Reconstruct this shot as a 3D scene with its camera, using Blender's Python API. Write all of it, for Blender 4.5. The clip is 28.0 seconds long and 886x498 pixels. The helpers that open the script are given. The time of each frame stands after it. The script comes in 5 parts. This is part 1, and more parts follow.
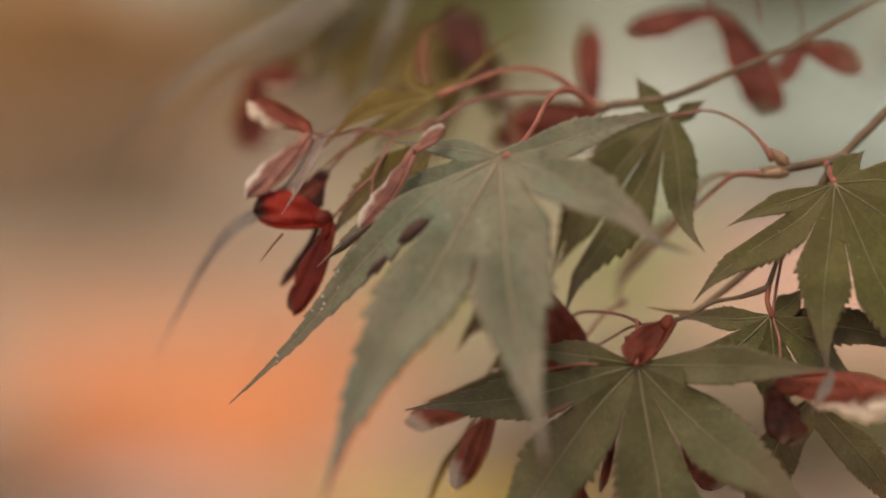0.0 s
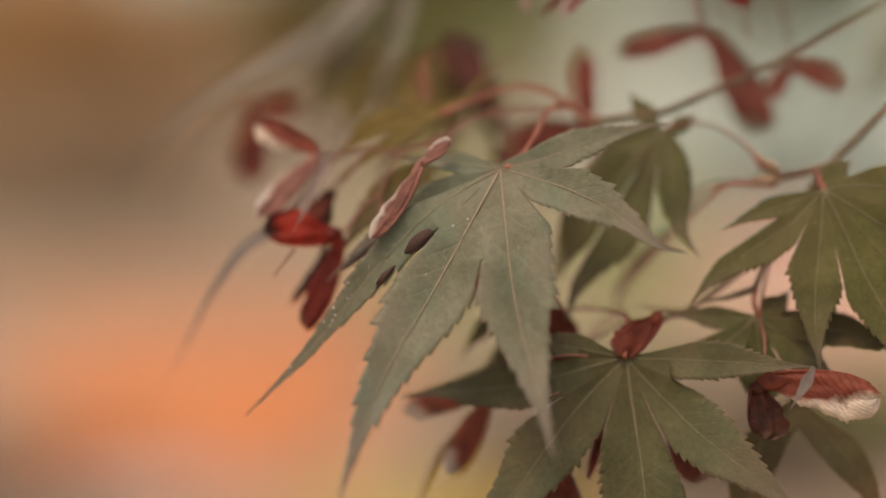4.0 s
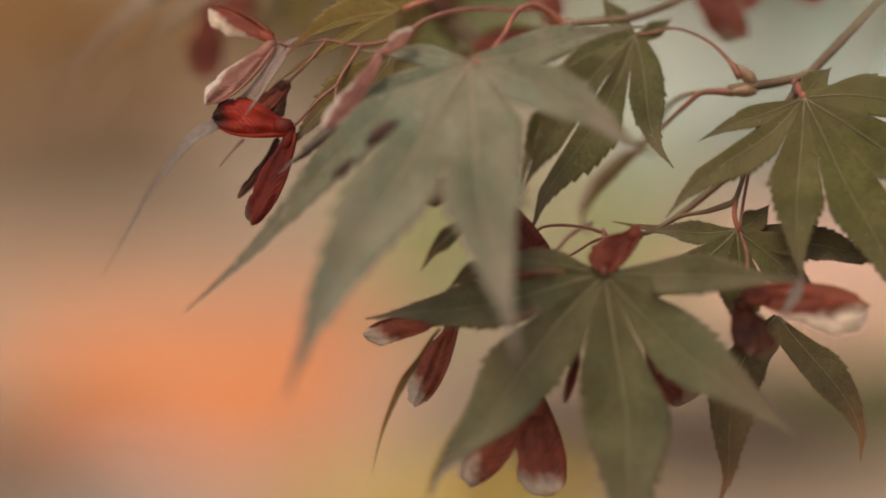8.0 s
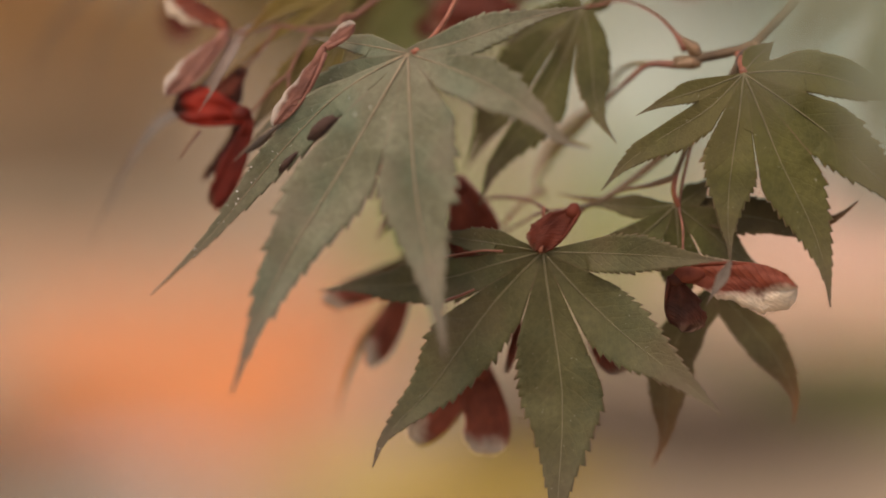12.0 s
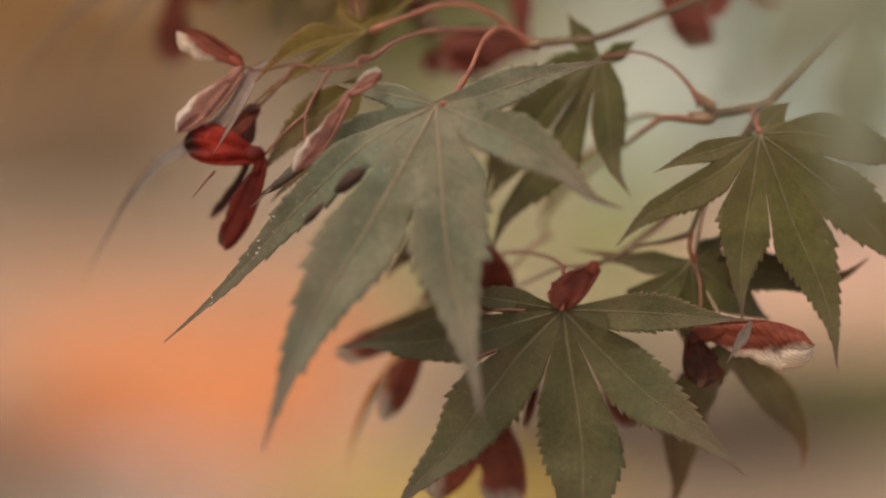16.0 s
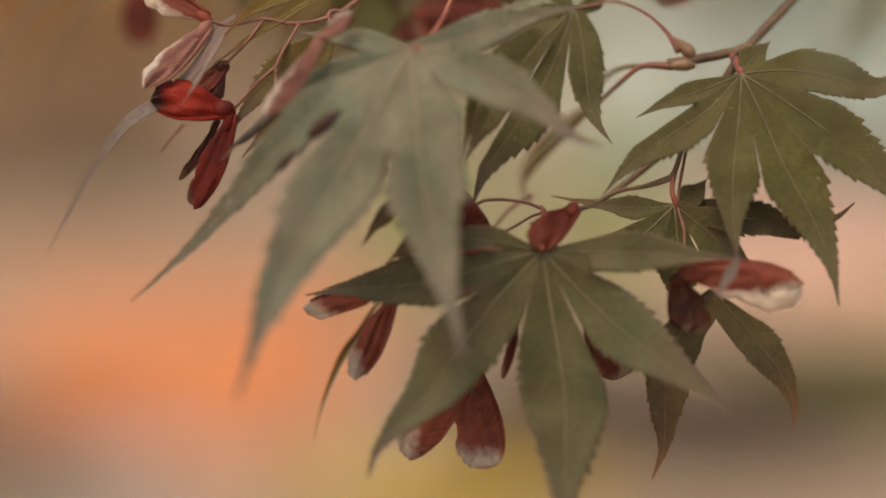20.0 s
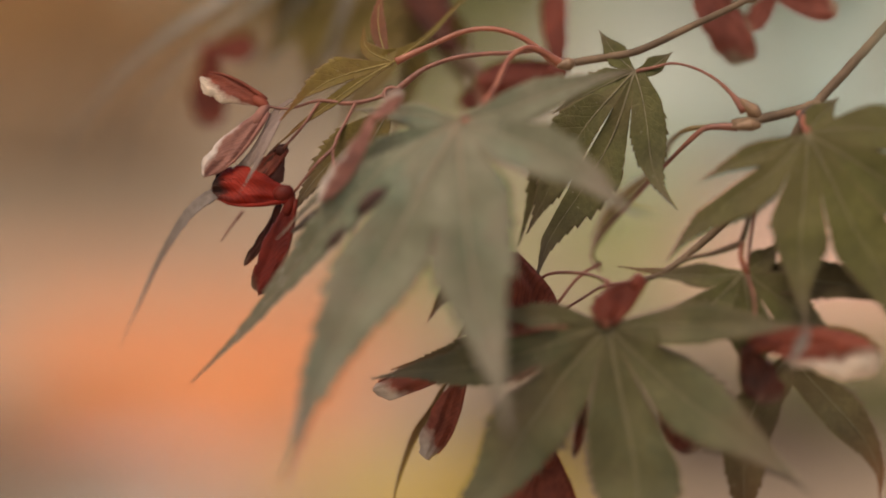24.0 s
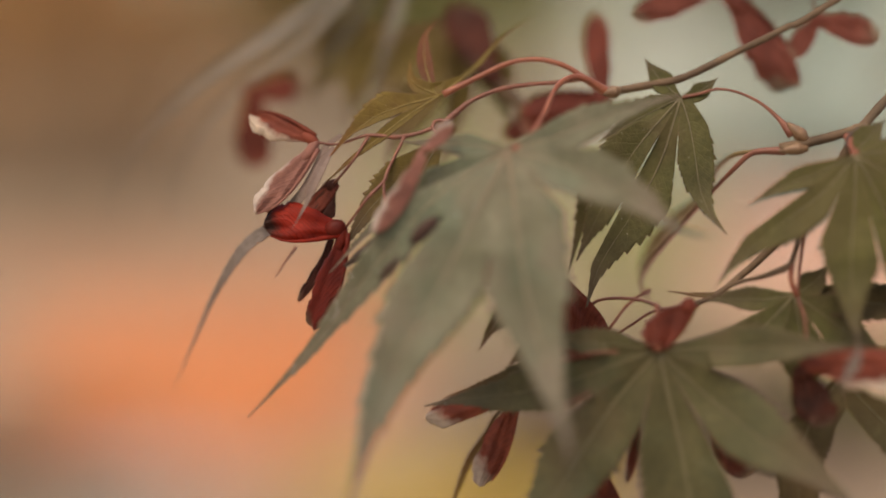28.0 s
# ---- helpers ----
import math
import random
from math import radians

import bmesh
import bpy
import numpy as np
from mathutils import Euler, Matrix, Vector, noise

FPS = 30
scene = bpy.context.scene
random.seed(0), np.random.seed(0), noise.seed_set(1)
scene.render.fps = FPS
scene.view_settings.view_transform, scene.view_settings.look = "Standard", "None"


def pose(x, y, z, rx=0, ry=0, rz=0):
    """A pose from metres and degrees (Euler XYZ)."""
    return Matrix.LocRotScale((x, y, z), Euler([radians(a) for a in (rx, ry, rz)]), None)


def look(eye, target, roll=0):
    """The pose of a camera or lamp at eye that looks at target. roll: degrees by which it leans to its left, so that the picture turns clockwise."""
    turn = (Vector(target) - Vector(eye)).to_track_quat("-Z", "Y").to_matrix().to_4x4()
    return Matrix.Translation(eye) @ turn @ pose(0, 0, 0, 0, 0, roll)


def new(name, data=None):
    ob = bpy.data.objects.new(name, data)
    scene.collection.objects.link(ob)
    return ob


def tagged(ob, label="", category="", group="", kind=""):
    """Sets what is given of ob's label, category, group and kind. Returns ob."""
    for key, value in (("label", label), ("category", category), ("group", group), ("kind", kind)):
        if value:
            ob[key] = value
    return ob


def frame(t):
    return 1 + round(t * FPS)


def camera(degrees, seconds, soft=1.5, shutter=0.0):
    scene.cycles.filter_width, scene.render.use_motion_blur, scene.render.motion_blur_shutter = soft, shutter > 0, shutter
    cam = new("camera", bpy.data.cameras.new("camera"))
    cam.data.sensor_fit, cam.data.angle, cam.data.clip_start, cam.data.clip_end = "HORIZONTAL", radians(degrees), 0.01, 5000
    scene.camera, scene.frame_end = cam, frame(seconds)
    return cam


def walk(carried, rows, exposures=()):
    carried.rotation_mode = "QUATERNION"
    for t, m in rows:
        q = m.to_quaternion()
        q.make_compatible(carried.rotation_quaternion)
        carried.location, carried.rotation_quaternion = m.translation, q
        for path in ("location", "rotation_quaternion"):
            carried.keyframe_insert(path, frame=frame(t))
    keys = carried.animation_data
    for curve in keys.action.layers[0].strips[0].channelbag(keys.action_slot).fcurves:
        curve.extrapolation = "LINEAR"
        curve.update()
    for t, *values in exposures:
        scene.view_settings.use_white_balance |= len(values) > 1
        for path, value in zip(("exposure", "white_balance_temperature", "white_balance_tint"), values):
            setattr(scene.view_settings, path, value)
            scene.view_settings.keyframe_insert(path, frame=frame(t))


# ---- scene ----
# Centimetres in the branch's own space, metres in the garden.
cam = camera(30, 28.0, soft=1.8)
cam.data.dof.use_dof = True
cam.data.dof.focus_distance = 0.2935
cam.data.dof.aperture_fstop = 2.2
CAMERA_TURN = [
    (0, 84.00, 0.00),
    (0.5, 83.98, -0.00),
    (1, 83.97, -0.00),
    (1.5, 83.97, 0.04),
    (2, 83.88, -0.03),
    (2.5, 83.75, -0.14),
    (3, 83.71, -0.18),
    (3.5, 83.73, -0.12),
    (4, 83.90, 0.03),
    (4.5, 84.13, 0.23),
    (6.5, 84.25, 0.44),
    (7, 83.84, 0.19),
    (7.5, 83.40, -0.15),
    (8, 83.25, -0.22),
    (8.5, 83.35, -0.13),
    (9, 83.46, -0.05),
    (9.5, 83.64, 0.09),
    (10, 83.77, 0.13),
    (10.5, 83.77, 0.05),
    (11, 83.72, -0.04),
    (11.5, 83.39, -0.24),
    (12, 82.97, -0.52),
    (12.5, 82.67, -0.75),
    (13, 82.59, -0.85),
    (13.5, 82.80, -0.68),
    (15.5, 83.17, -0.33),
    (16, 83.15, -0.41),
    (16.5, 83.19, -0.41),
    (17, 83.23, -0.33),
    (17.5, 83.32, -0.17),
    (18, 83.15, -0.22),
    (18.5, 82.90, -0.37),
    (19, 82.61, -0.58),
    (19.5, 82.51, -0.69),
    (20, 82.72, -0.56),
    (20.5, 83.00, -0.35),
    (21, 83.16, -0.22),
    (21.5, 83.29, -0.13),
    (23.5, 83.19, -0.14),
    (24, 83.03, -0.20),
    (24.5, 82.89, -0.24),
    (25, 82.80, -0.27),
    (25.5, 82.76, -0.28),
    (26, 82.73, -0.27),
    (26.5, 82.79, -0.20),
    (27, 82.94, -0.06),
    (27.5, 83.06, 0.08),
    (28, 83.05, 0.09),
]
walk(cam, [(t, pose(0, 0, 1.4, rx, 0, rz)) for t, rx, rz in CAMERA_TURN], [(0, 0.3, 8150, 17), (28, 0.3, 8150, 17)])

# ---- sky and sun ----
world = bpy.data.worlds.new("overcast_sky")
scene.world = world
world.use_nodes = True
wn = world.node_tree
sky = wn.nodes.new("ShaderNodeTexSky")
sky.sky_type = "NISHITA"
sky.sun_disc = False
sky.sun_elevation, sky.sun_rotation = radians(61), radians(210)
sky.air_density, sky.dust_density = 1.2, 3.0
wn.nodes["Background"].inputs["Strength"].default_value = 0.155
wn.links.new(sky.outputs[0], wn.nodes["Background"].inputs["Color"])
sun_data = bpy.data.lights.new("sun", "SUN")
sun_data.energy, sun_data.angle, sun_data.color = 1.3, radians(25), (1.0, 0.93, 0.82)
sun = new("sun", sun_data)
sun.matrix_world = look((-1.7, -2.9, 6.2), (0, 0, 0))

# ---- materials ----


def material(name, rough=0.6):
    mat = bpy.data.materials.new(name)
    mat.use_nodes = True
    nt = mat.node_tree
    bsdf = nt.nodes["Principled BSDF"]
    bsdf.inputs["Roughness"].default_value = rough
    return mat, nt, bsdf


def node(nt, kind, **values):
    n = nt.nodes.new(kind)
    for key, value in values.items():
        n.inputs[key].default_value = value
    return n


def ramp(nt, source, stops):
    r = nt.nodes.new("ShaderNodeValToRGB")
    nt.links.new(source, r.inputs[0])
    els = r.color_ramp.elements
    while len(els) < len(stops):
        els.new(0.5)
    for e, (at, c) in zip(els, stops):
        e.position, e.color = at, (*c, 1)
    return r.outputs[0]


def mix(nt, factor, a, b, blend="MIX"):
    n = nt.nodes.new("ShaderNodeMix")
    n.data_type, n.blend_type = "RGBA", blend
    for value, sock in ((factor, n.inputs[0]), (a, n.inputs[6]), (b, n.inputs[7])):
        if hasattr(value, "is_linked"):
            nt.links.new(value, sock)
        else:
            sock.default_value = (*value, 1) if isinstance(value, tuple) else value
    return n.outputs[2]


def calc(nt, op, a, b=0.0, c=0.0):
    n = nt.nodes.new("ShaderNodeMath")
    n.operation = op
    for value, sock in zip((a, b, c), n.inputs):
        if hasattr(value, "is_linked"):
            nt.links.new(value, sock)
        else:
            sock.default_value = value
    return n.outputs[0]


def speckle(nt, scale, detail=4.0, rough=0.55):
    co = nt.nodes.new("ShaderNodeTexCoord")
    n = node(nt, "ShaderNodeTexNoise", Scale=scale, Detail=detail, Roughness=rough)
    nt.links.new(co.outputs["Object"], n.inputs["Vector"])
    return n.outputs[0]


def bump(nt, bsdf, height, strength=0.3, distance=0.0003):
    b = node(nt, "ShaderNodeBump", Strength=strength, Distance=distance)
    nt.links.new(height, b.inputs["Height"])
    nt.links.new(b.outputs[0], bsdf.inputs["Normal"])


def leaf_material(name, dark, mid, pale, sheen=0.35, through_colour=(0.1, 0.12, 0.03), tip_colour=(0.16, 0.11, 0.09), bronze_colour=(0.1, 0.066, 0.04), cool=0.0):
    """Blade of a leaf: cool and bronze patches, branching side veins along its own length, dull pink edge and tip, dust, some light passing through."""
    mat, nt, bsdf = material(name, 0.5)
    uv = nt.nodes.new("ShaderNodeUVMap")
    sep = nt.nodes.new("ShaderNodeSeparateXYZ")
    nt.links.new(uv.outputs[0], sep.inputs[0])
    along, across = sep.outputs[0], sep.outputs[1]
    off = calc(nt, "ABSOLUTE", calc(nt, "SUBTRACT", across, 0.5))
    # side veins leave the midrib at a slant, wander and stay unevenly spaced
    wander = calc(nt, "MULTIPLY", calc(nt, "SUBTRACT", speckle(nt, 160, 3), 0.5), 0.07)
    slant = calc(nt, "ADD", calc(nt, "SUBTRACT", along, calc(nt, "MULTIPLY", off, 0.26)), wander)
    wave = calc(nt, "SINE", calc(nt, "MULTIPLY", slant, 88.0))
    vein = calc(nt, "POWER", calc(nt, "MULTIPLY_ADD", wave, 0.5, 0.5), 26.0)
    vein = calc(nt, "MULTIPLY", vein, calc(nt, "MULTIPLY", calc(nt, "SUBTRACT", 0.62, off), 1.6))
    # the net of fine veins between them
    net = nt.nodes.new("ShaderNodeTexVoronoi")
    net.feature = "DISTANCE_TO_EDGE"
    net.inputs["Scale"].default_value = 950
    co = nt.nodes.new("ShaderNodeTexCoord")
    nt.links.new(co.outputs["Object"], net.inputs["Vector"])
    mesh = calc(nt, "SUBTRACT", 1.0, calc(nt, "MINIMUM", calc(nt, "MULTIPLY", net.outputs["Distance"], 9.0), 1.0))
    base = ramp(nt, speckle(nt, 90, 5), [(0.3, dark), (0.52, mid), (0.75, pale)])
    fine = ramp(nt, speckle(nt, 900, 3), [(0.3, (0.76, 0.76, 0.76)), (0.7, (1.12, 1.12, 1.12))])
    col = mix(nt, 1.0, base, fine, "MULTIPLY")
    green = calc(nt, "MINIMUM", calc(nt, "MULTIPLY", calc(nt, "MAXIMUM", calc(nt, "SUBTRACT", speckle(nt, 62, 2), 0.47), 0.0), 7.0), 1.0)
    col = mix(nt, calc(nt, "MULTIPLY", green, cool), col, (0.095, 0.165, 0.112))
    bronze = calc(nt, "MULTIPLY", calc(nt, "MAXIMUM", calc(nt, "SUBTRACT", speckle(nt, 48, 3), 0.47), 0.0), 3.4)
    bronze = calc(nt, "MINIMUM", calc(nt, "ADD", bronze, calc(nt, "MULTIPLY", calc(nt, "POWER", calc(nt, "SUBTRACT", 1.0, along), 6.0), 0.35)), 0.7)
    col = mix(nt, bronze, col, bronze_colour)
    col = mix(nt, calc(nt, "MULTIPLY", mesh, 0.14), col, pale)
    col = mix(nt, calc(nt, "MULTIPLY", vein, 0.22), col, pale)
    edge = calc(nt, "GREATER_THAN", calc(nt, "ADD", off, calc(nt, "MULTIPLY", speckle(nt, 400, 2), 0.06)), 0.515)
    col = mix(nt, calc(nt, "MULTIPLY", edge, 0.5), col, (0.22, 0.12, 0.095))
    tip = calc(nt, "MULTIPLY", calc(nt, "POWER", along, 4.0), 0.75)
    col = mix(nt, tip, col, tip_colour)
    dust = calc(nt, "GREATER_THAN", speckle(nt, 1500, 2), 0.735)
    col = mix(nt, calc(nt, "MULTIPLY", dust, 0.4), col, (0.5, 0.48, 0.42))
    nt.links.new(col, bsdf.inputs["Base Color"])
    bsdf.inputs["Specular IOR Level"].default_value = sheen
    nt.links.new(calc(nt, "MULTIPLY_ADD", speckle(nt, 120, 4), 0.3, 0.34), bsdf.inputs["Roughness"])
    bump(nt, bsdf, calc(nt, "ADD", calc(nt, "ADD", calc(nt, "MULTIPLY", vein, -0.5), calc(nt, "MULTIPLY", mesh, -0.25)), speckle(nt, 420, 4)), 0.5, 0.0003)
    tr = node(nt, "ShaderNodeBsdfTranslucent", Color=(*through_colour, 1))
    ms = nt.nodes.new("ShaderNodeMixShader")
    ms.inputs[0].default_value = 0.18
    nt.links.new(bsdf.outputs[0], ms.inputs[1])
    nt.links.new(tr.outputs[0], ms.inputs[2])
    nt.links.new(ms.outputs[0], nt.nodes["Material Output"].inputs[0])
    return mat


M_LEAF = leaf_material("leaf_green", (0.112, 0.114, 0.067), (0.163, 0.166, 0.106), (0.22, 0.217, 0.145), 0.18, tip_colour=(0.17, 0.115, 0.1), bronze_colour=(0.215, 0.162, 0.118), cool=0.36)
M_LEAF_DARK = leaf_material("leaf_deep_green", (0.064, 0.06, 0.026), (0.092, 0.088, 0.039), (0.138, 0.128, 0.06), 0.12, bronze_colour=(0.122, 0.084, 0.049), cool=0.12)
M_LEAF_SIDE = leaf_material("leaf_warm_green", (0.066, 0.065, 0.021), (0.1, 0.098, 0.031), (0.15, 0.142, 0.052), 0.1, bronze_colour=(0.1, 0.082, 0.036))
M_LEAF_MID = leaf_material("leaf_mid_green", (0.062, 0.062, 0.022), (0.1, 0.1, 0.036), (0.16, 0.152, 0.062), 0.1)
M_LEAF_OLIVE = leaf_material("leaf_olive", (0.1, 0.068, 0.012), (0.145, 0.105, 0.02), (0.21, 0.155, 0.035), 0.2, (0.22, 0.16, 0.02), (0.2, 0.05, 0.02), (0.14, 0.06, 0.025))
M_LEAF_RUST = leaf_material("leaf_rust", (0.1, 0.035, 0.018), (0.16, 0.06, 0.03), (0.2, 0.1, 0.04), 0.2, (0.25, 0.08, 0.03), (0.25, 0.06, 0.03))
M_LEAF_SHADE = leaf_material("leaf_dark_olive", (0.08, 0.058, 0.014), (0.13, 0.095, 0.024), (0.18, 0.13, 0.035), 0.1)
M_LEAF_PALE = leaf_material("leaf_pale", (0.115, 0.104, 0.078), (0.155, 0.14, 0.106), (0.205, 0.186, 0.145), 0.5, bronze_colour=(0.24, 0.2, 0.16))
M_LEAF_LIGHT = leaf_material("leaf_light_green", (0.15, 0.18, 0.115), (0.2, 0.24, 0.155), (0.27, 0.3, 0.21), bronze_colour=(0.22, 0.23, 0.16))
M_LEAF_MAUVE = leaf_material("leaf_mauve_grey", (0.16, 0.128, 0.11), (0.23, 0.19, 0.165), (0.36, 0.31, 0.27), bronze_colour=(0.2, 0.12, 0.09))
M_LEAF_BROWN = leaf_material("leaf_brown", (0.08, 0.067, 0.031), (0.122, 0.102, 0.048), (0.165, 0.138, 0.066), 0.1, (0.12, 0.09, 0.03), (0.26, 0.09, 0.045), (0.085, 0.056, 0.03))


def wing_material(name, dark, mid, dry, dry_from, weights=(1.0, 0.28)):
    """Papery wing of a maple seed: fanned streaks and a dried, pale end."""
    mat, nt, bsdf = material(name, 0.55)
    bsdf.inputs["Specular IOR Level"].default_value = 0.22
    uv = nt.nodes.new("ShaderNodeUVMap")
    sep = nt.nodes.new("ShaderNodeSeparateXYZ")
    nt.links.new(uv.outputs[0], sep.inputs[0])
    along, across = sep.outputs[0], sep.outputs[1]
    # veins leave the thick edge and sweep back to the rounded one
    sweep = calc(nt, "SUBTRACT", calc(nt, "MULTIPLY", calc(nt, "POWER", across, 1.6), 0.55), along)
    jitter = calc(nt, "MULTIPLY", calc(nt, "SUBTRACT", speckle(nt, 260, 3), 0.5), 0.1)
    fan = calc(nt, "SINE", calc(nt, "MULTIPLY", calc(nt, "ADD", sweep, jitter), 85.0))
    line = calc(nt, "POWER", calc(nt, "MULTIPLY_ADD", fan, 0.5, 0.5), 5.0)
    patch = speckle(nt, 130, 4)
    col = ramp(nt, patch, [(0.3, dark), (0.68, mid)])
    col = mix(nt, calc(nt, "MULTIPLY", line, 0.3), col, tuple(0.6 * c for c in dark))
    grade = calc(nt, "ADD", calc(nt, "MULTIPLY_ADD", along, weights[0], calc(nt, "MULTIPLY", across, weights[1])), calc(nt, "MULTIPLY", calc(nt, "SUBTRACT", speckle(nt, 350, 4), 0.5), 0.35))
    worn = calc(nt, "SMOOTH_MIN", calc(nt, "MULTIPLY", calc(nt, "MAXIMUM", calc(nt, "SUBTRACT", grade, dry_from), 0.0), 6.0), 1.0, 0.1)
    mottle = ramp(nt, speckle(nt, 420, 5, 0.65), [(0.32, (0.74, 0.74, 0.74)), (0.7, (1.16, 1.14, 1.12))])
    col = mix(nt, 1.0, col, mottle, "MULTIPLY")
    col = mix(nt, worn, col, mix(nt, 1.0, dry, mottle, "MULTIPLY"))
    nt.links.new(col, bsdf.inputs["Base Color"])
    bump(nt, bsdf, calc(nt, "ADD", calc(nt, "MULTIPLY", line, 0.7), calc(nt, "MULTIPLY", speckle(nt, 300, 3), 0.8)), 0.5, 0.0003)
    tr = nt.nodes.new("ShaderNodeBsdfTranslucent")
    nt.links.new(col, tr.inputs[0])
    ms = nt.nodes.new("ShaderNodeMixShader")
    ms.inputs[0].default_value = 0.25
    nt.links.new(bsdf.outputs[0], ms.inputs[1])
    nt.links.new(tr.outputs[0], ms.inputs[2])
    nt.links.new(ms.outputs[0], nt.nodes["Material Output"].inputs[0])
    return mat


M_WING_RED = wing_material("wing_red", (0.16, 0.008, 0.004), (0.33, 0.022, 0.008), (0.05, 0.018, 0.012), 0.8, (1.0, 0.05))
M_WING_DARK = wing_material("wing_dark_red", (0.09, 0.009, 0.005), (0.19, 0.02, 0.01), (0.17, 0.1, 0.06), 1.08)
M_WING_DRY = wing_material("wing_dry_tip", (0.18, 0.042, 0.025), (0.33, 0.088, 0.053), (0.46, 0.37, 0.3), 0.87)
M_WING_EDGE = wing_material("wing_white_edge", (0.14, 0.03, 0.017), (0.28, 0.068, 0.038), (0.72, 0.6, 0.48), 0.68, (0.55, 0.62))
M_WING_SHELL = wing_material("wing_shell", (0.035, 0.012, 0.008), (0.12, 0.032, 0.018), (0.12, 0.06, 0.04), 0.95)
M_WING_BROWN = wing_material("wing_red_brown", (0.11, 0.022, 0.012), (0.22, 0.048, 0.026), (0.26, 0.13, 0.085), 1.05)
M_WING_BLUSH = wing_material("wing_dull_rose", (0.19, 0.05, 0.034), (0.3, 0.095, 0.066), (0.34, 0.24, 0.17), 0.98)
M_WING_PINK = wing_material("wing_pinkish", (0.22, 0.09, 0.07), (0.34, 0.155, 0.12), (0.62, 0.53, 0.46), 0.7, (0.4, 0.66))


def bark_material(name, dark, light, scale=160, rough=0.6):
    mat, nt, bsdf = material(name, rough)
    n = speckle(nt, scale, 5)
    col = ramp(nt, n, [(0.3, dark), (0.7, light)])
    nt.links.new(col, bsdf.inputs["Base Color"])
    bump(nt, bsdf, speckle(nt, scale * 4, 3), 0.5, 0.0004)
    return mat


M_TWIG = bark_material("twig_bark", (0.07, 0.043, 0.023), (0.17, 0.108, 0.06), 160, 0.75)
M_TWIG_GREEN = bark_material("twig_olive_bark", (0.13, 0.09, 0.035), (0.22, 0.155, 0.06))
M_STALK = bark_material("red_stalk", (0.19, 0.052, 0.026), (0.33, 0.11, 0.058), 260, 0.45)
M_SEED_STALK = bark_material("seed_stalk", (0.13, 0.045, 0.028), (0.25, 0.09, 0.055), 260, 0.5)
M_TWIG_DARK = bark_material("dark_twig_bark", (0.03, 0.02, 0.014), (0.07, 0.045, 0.03))
# dark brown that stands in for shadow in the broad leaf's gaps
M_GAP_SHADE = bark_material("painted_gap_shade", (0.03, 0.014, 0.009), (0.065, 0.03, 0.02), 300, 0.9)
M_SPECK = bark_material("white_speck", (0.6, 0.58, 0.54), (0.78, 0.76, 0.72), 900, 0.7)
M_BUD = bark_material("bud_scale", (0.13, 0.072, 0.036), (0.25, 0.15, 0.082), 300, 0.45)
M_VEIN = bark_material("vein", (0.21, 0.16, 0.1), (0.31, 0.24, 0.155), 500, 0.6)
M_VEIN_DARK = bark_material("vein_dark", (0.12, 0.105, 0.055), (0.19, 0.16, 0.085), 500, 0.6)
M_VEIN_OLIVE = bark_material("vein_olive", (0.22, 0.16, 0.04), (0.32, 0.23, 0.07), 500, 0.5)

# ---- building helpers ----


def part(name, bm, mat, parent, label=""):
    me = bpy.data.meshes.new(name)
    bm.normal_update()
    bm.to_mesh(me)
    bm.free()
    me.materials.append(mat)
    for p in me.polygons:
        p.use_smooth = True
    ob = new(name, me)
    ob.parent = parent
    if parent is not None and parent.name == "maple_branch":
        SWING[SWING["now"]].append(ob)
    return tagged(ob, label=label)


# Parts of the branch that swing a little on their own stalks.
SWING = {"now": "still", "still": [], "broad": [], "side": [], "lower": [], "seeds": []}


def thing(name, label, category, at=(0, 0, 0), group=""):
    ob = new(name)
    ob.empty_display_size = 0.02
    ob.location = at
    return tagged(ob, label=label, category=category, group=group)


def cm(p):
    return Vector(p) * 0.01


def curve(points):
    """A smooth line through the points: a function of 0 to 1, even along its length."""
    pts = [Vector(p) for p in points]
    pts = [pts[0] * 2 - pts[1]] + pts + [pts[-1] * 2 - pts[-2]]
    line = []
    for k in range(1, len(pts) - 2):
        a, b, c, d = pts[k - 1 : k + 3]
        for j in range(12):
            t = j / 12
            line.append(0.5 * (2 * b + (c - a) * t + (2 * a - 5 * b + 4 * c - d) * t * t + (3 * b - a - 3 * c + d) * t ** 3))
    line.append(pts[-2])
    far = [0.0]
    for a, b in zip(line, line[1:]):
        far.append(far[-1] + (b - a).length)
    xs = np.array(far) / far[-1]
    cols = np.array([tuple(p) for p in line])

    def place(s):
        return Vector([float(np.interp(s, xs, cols[:, n])) for n in range(3)])

    return place, far[-1]


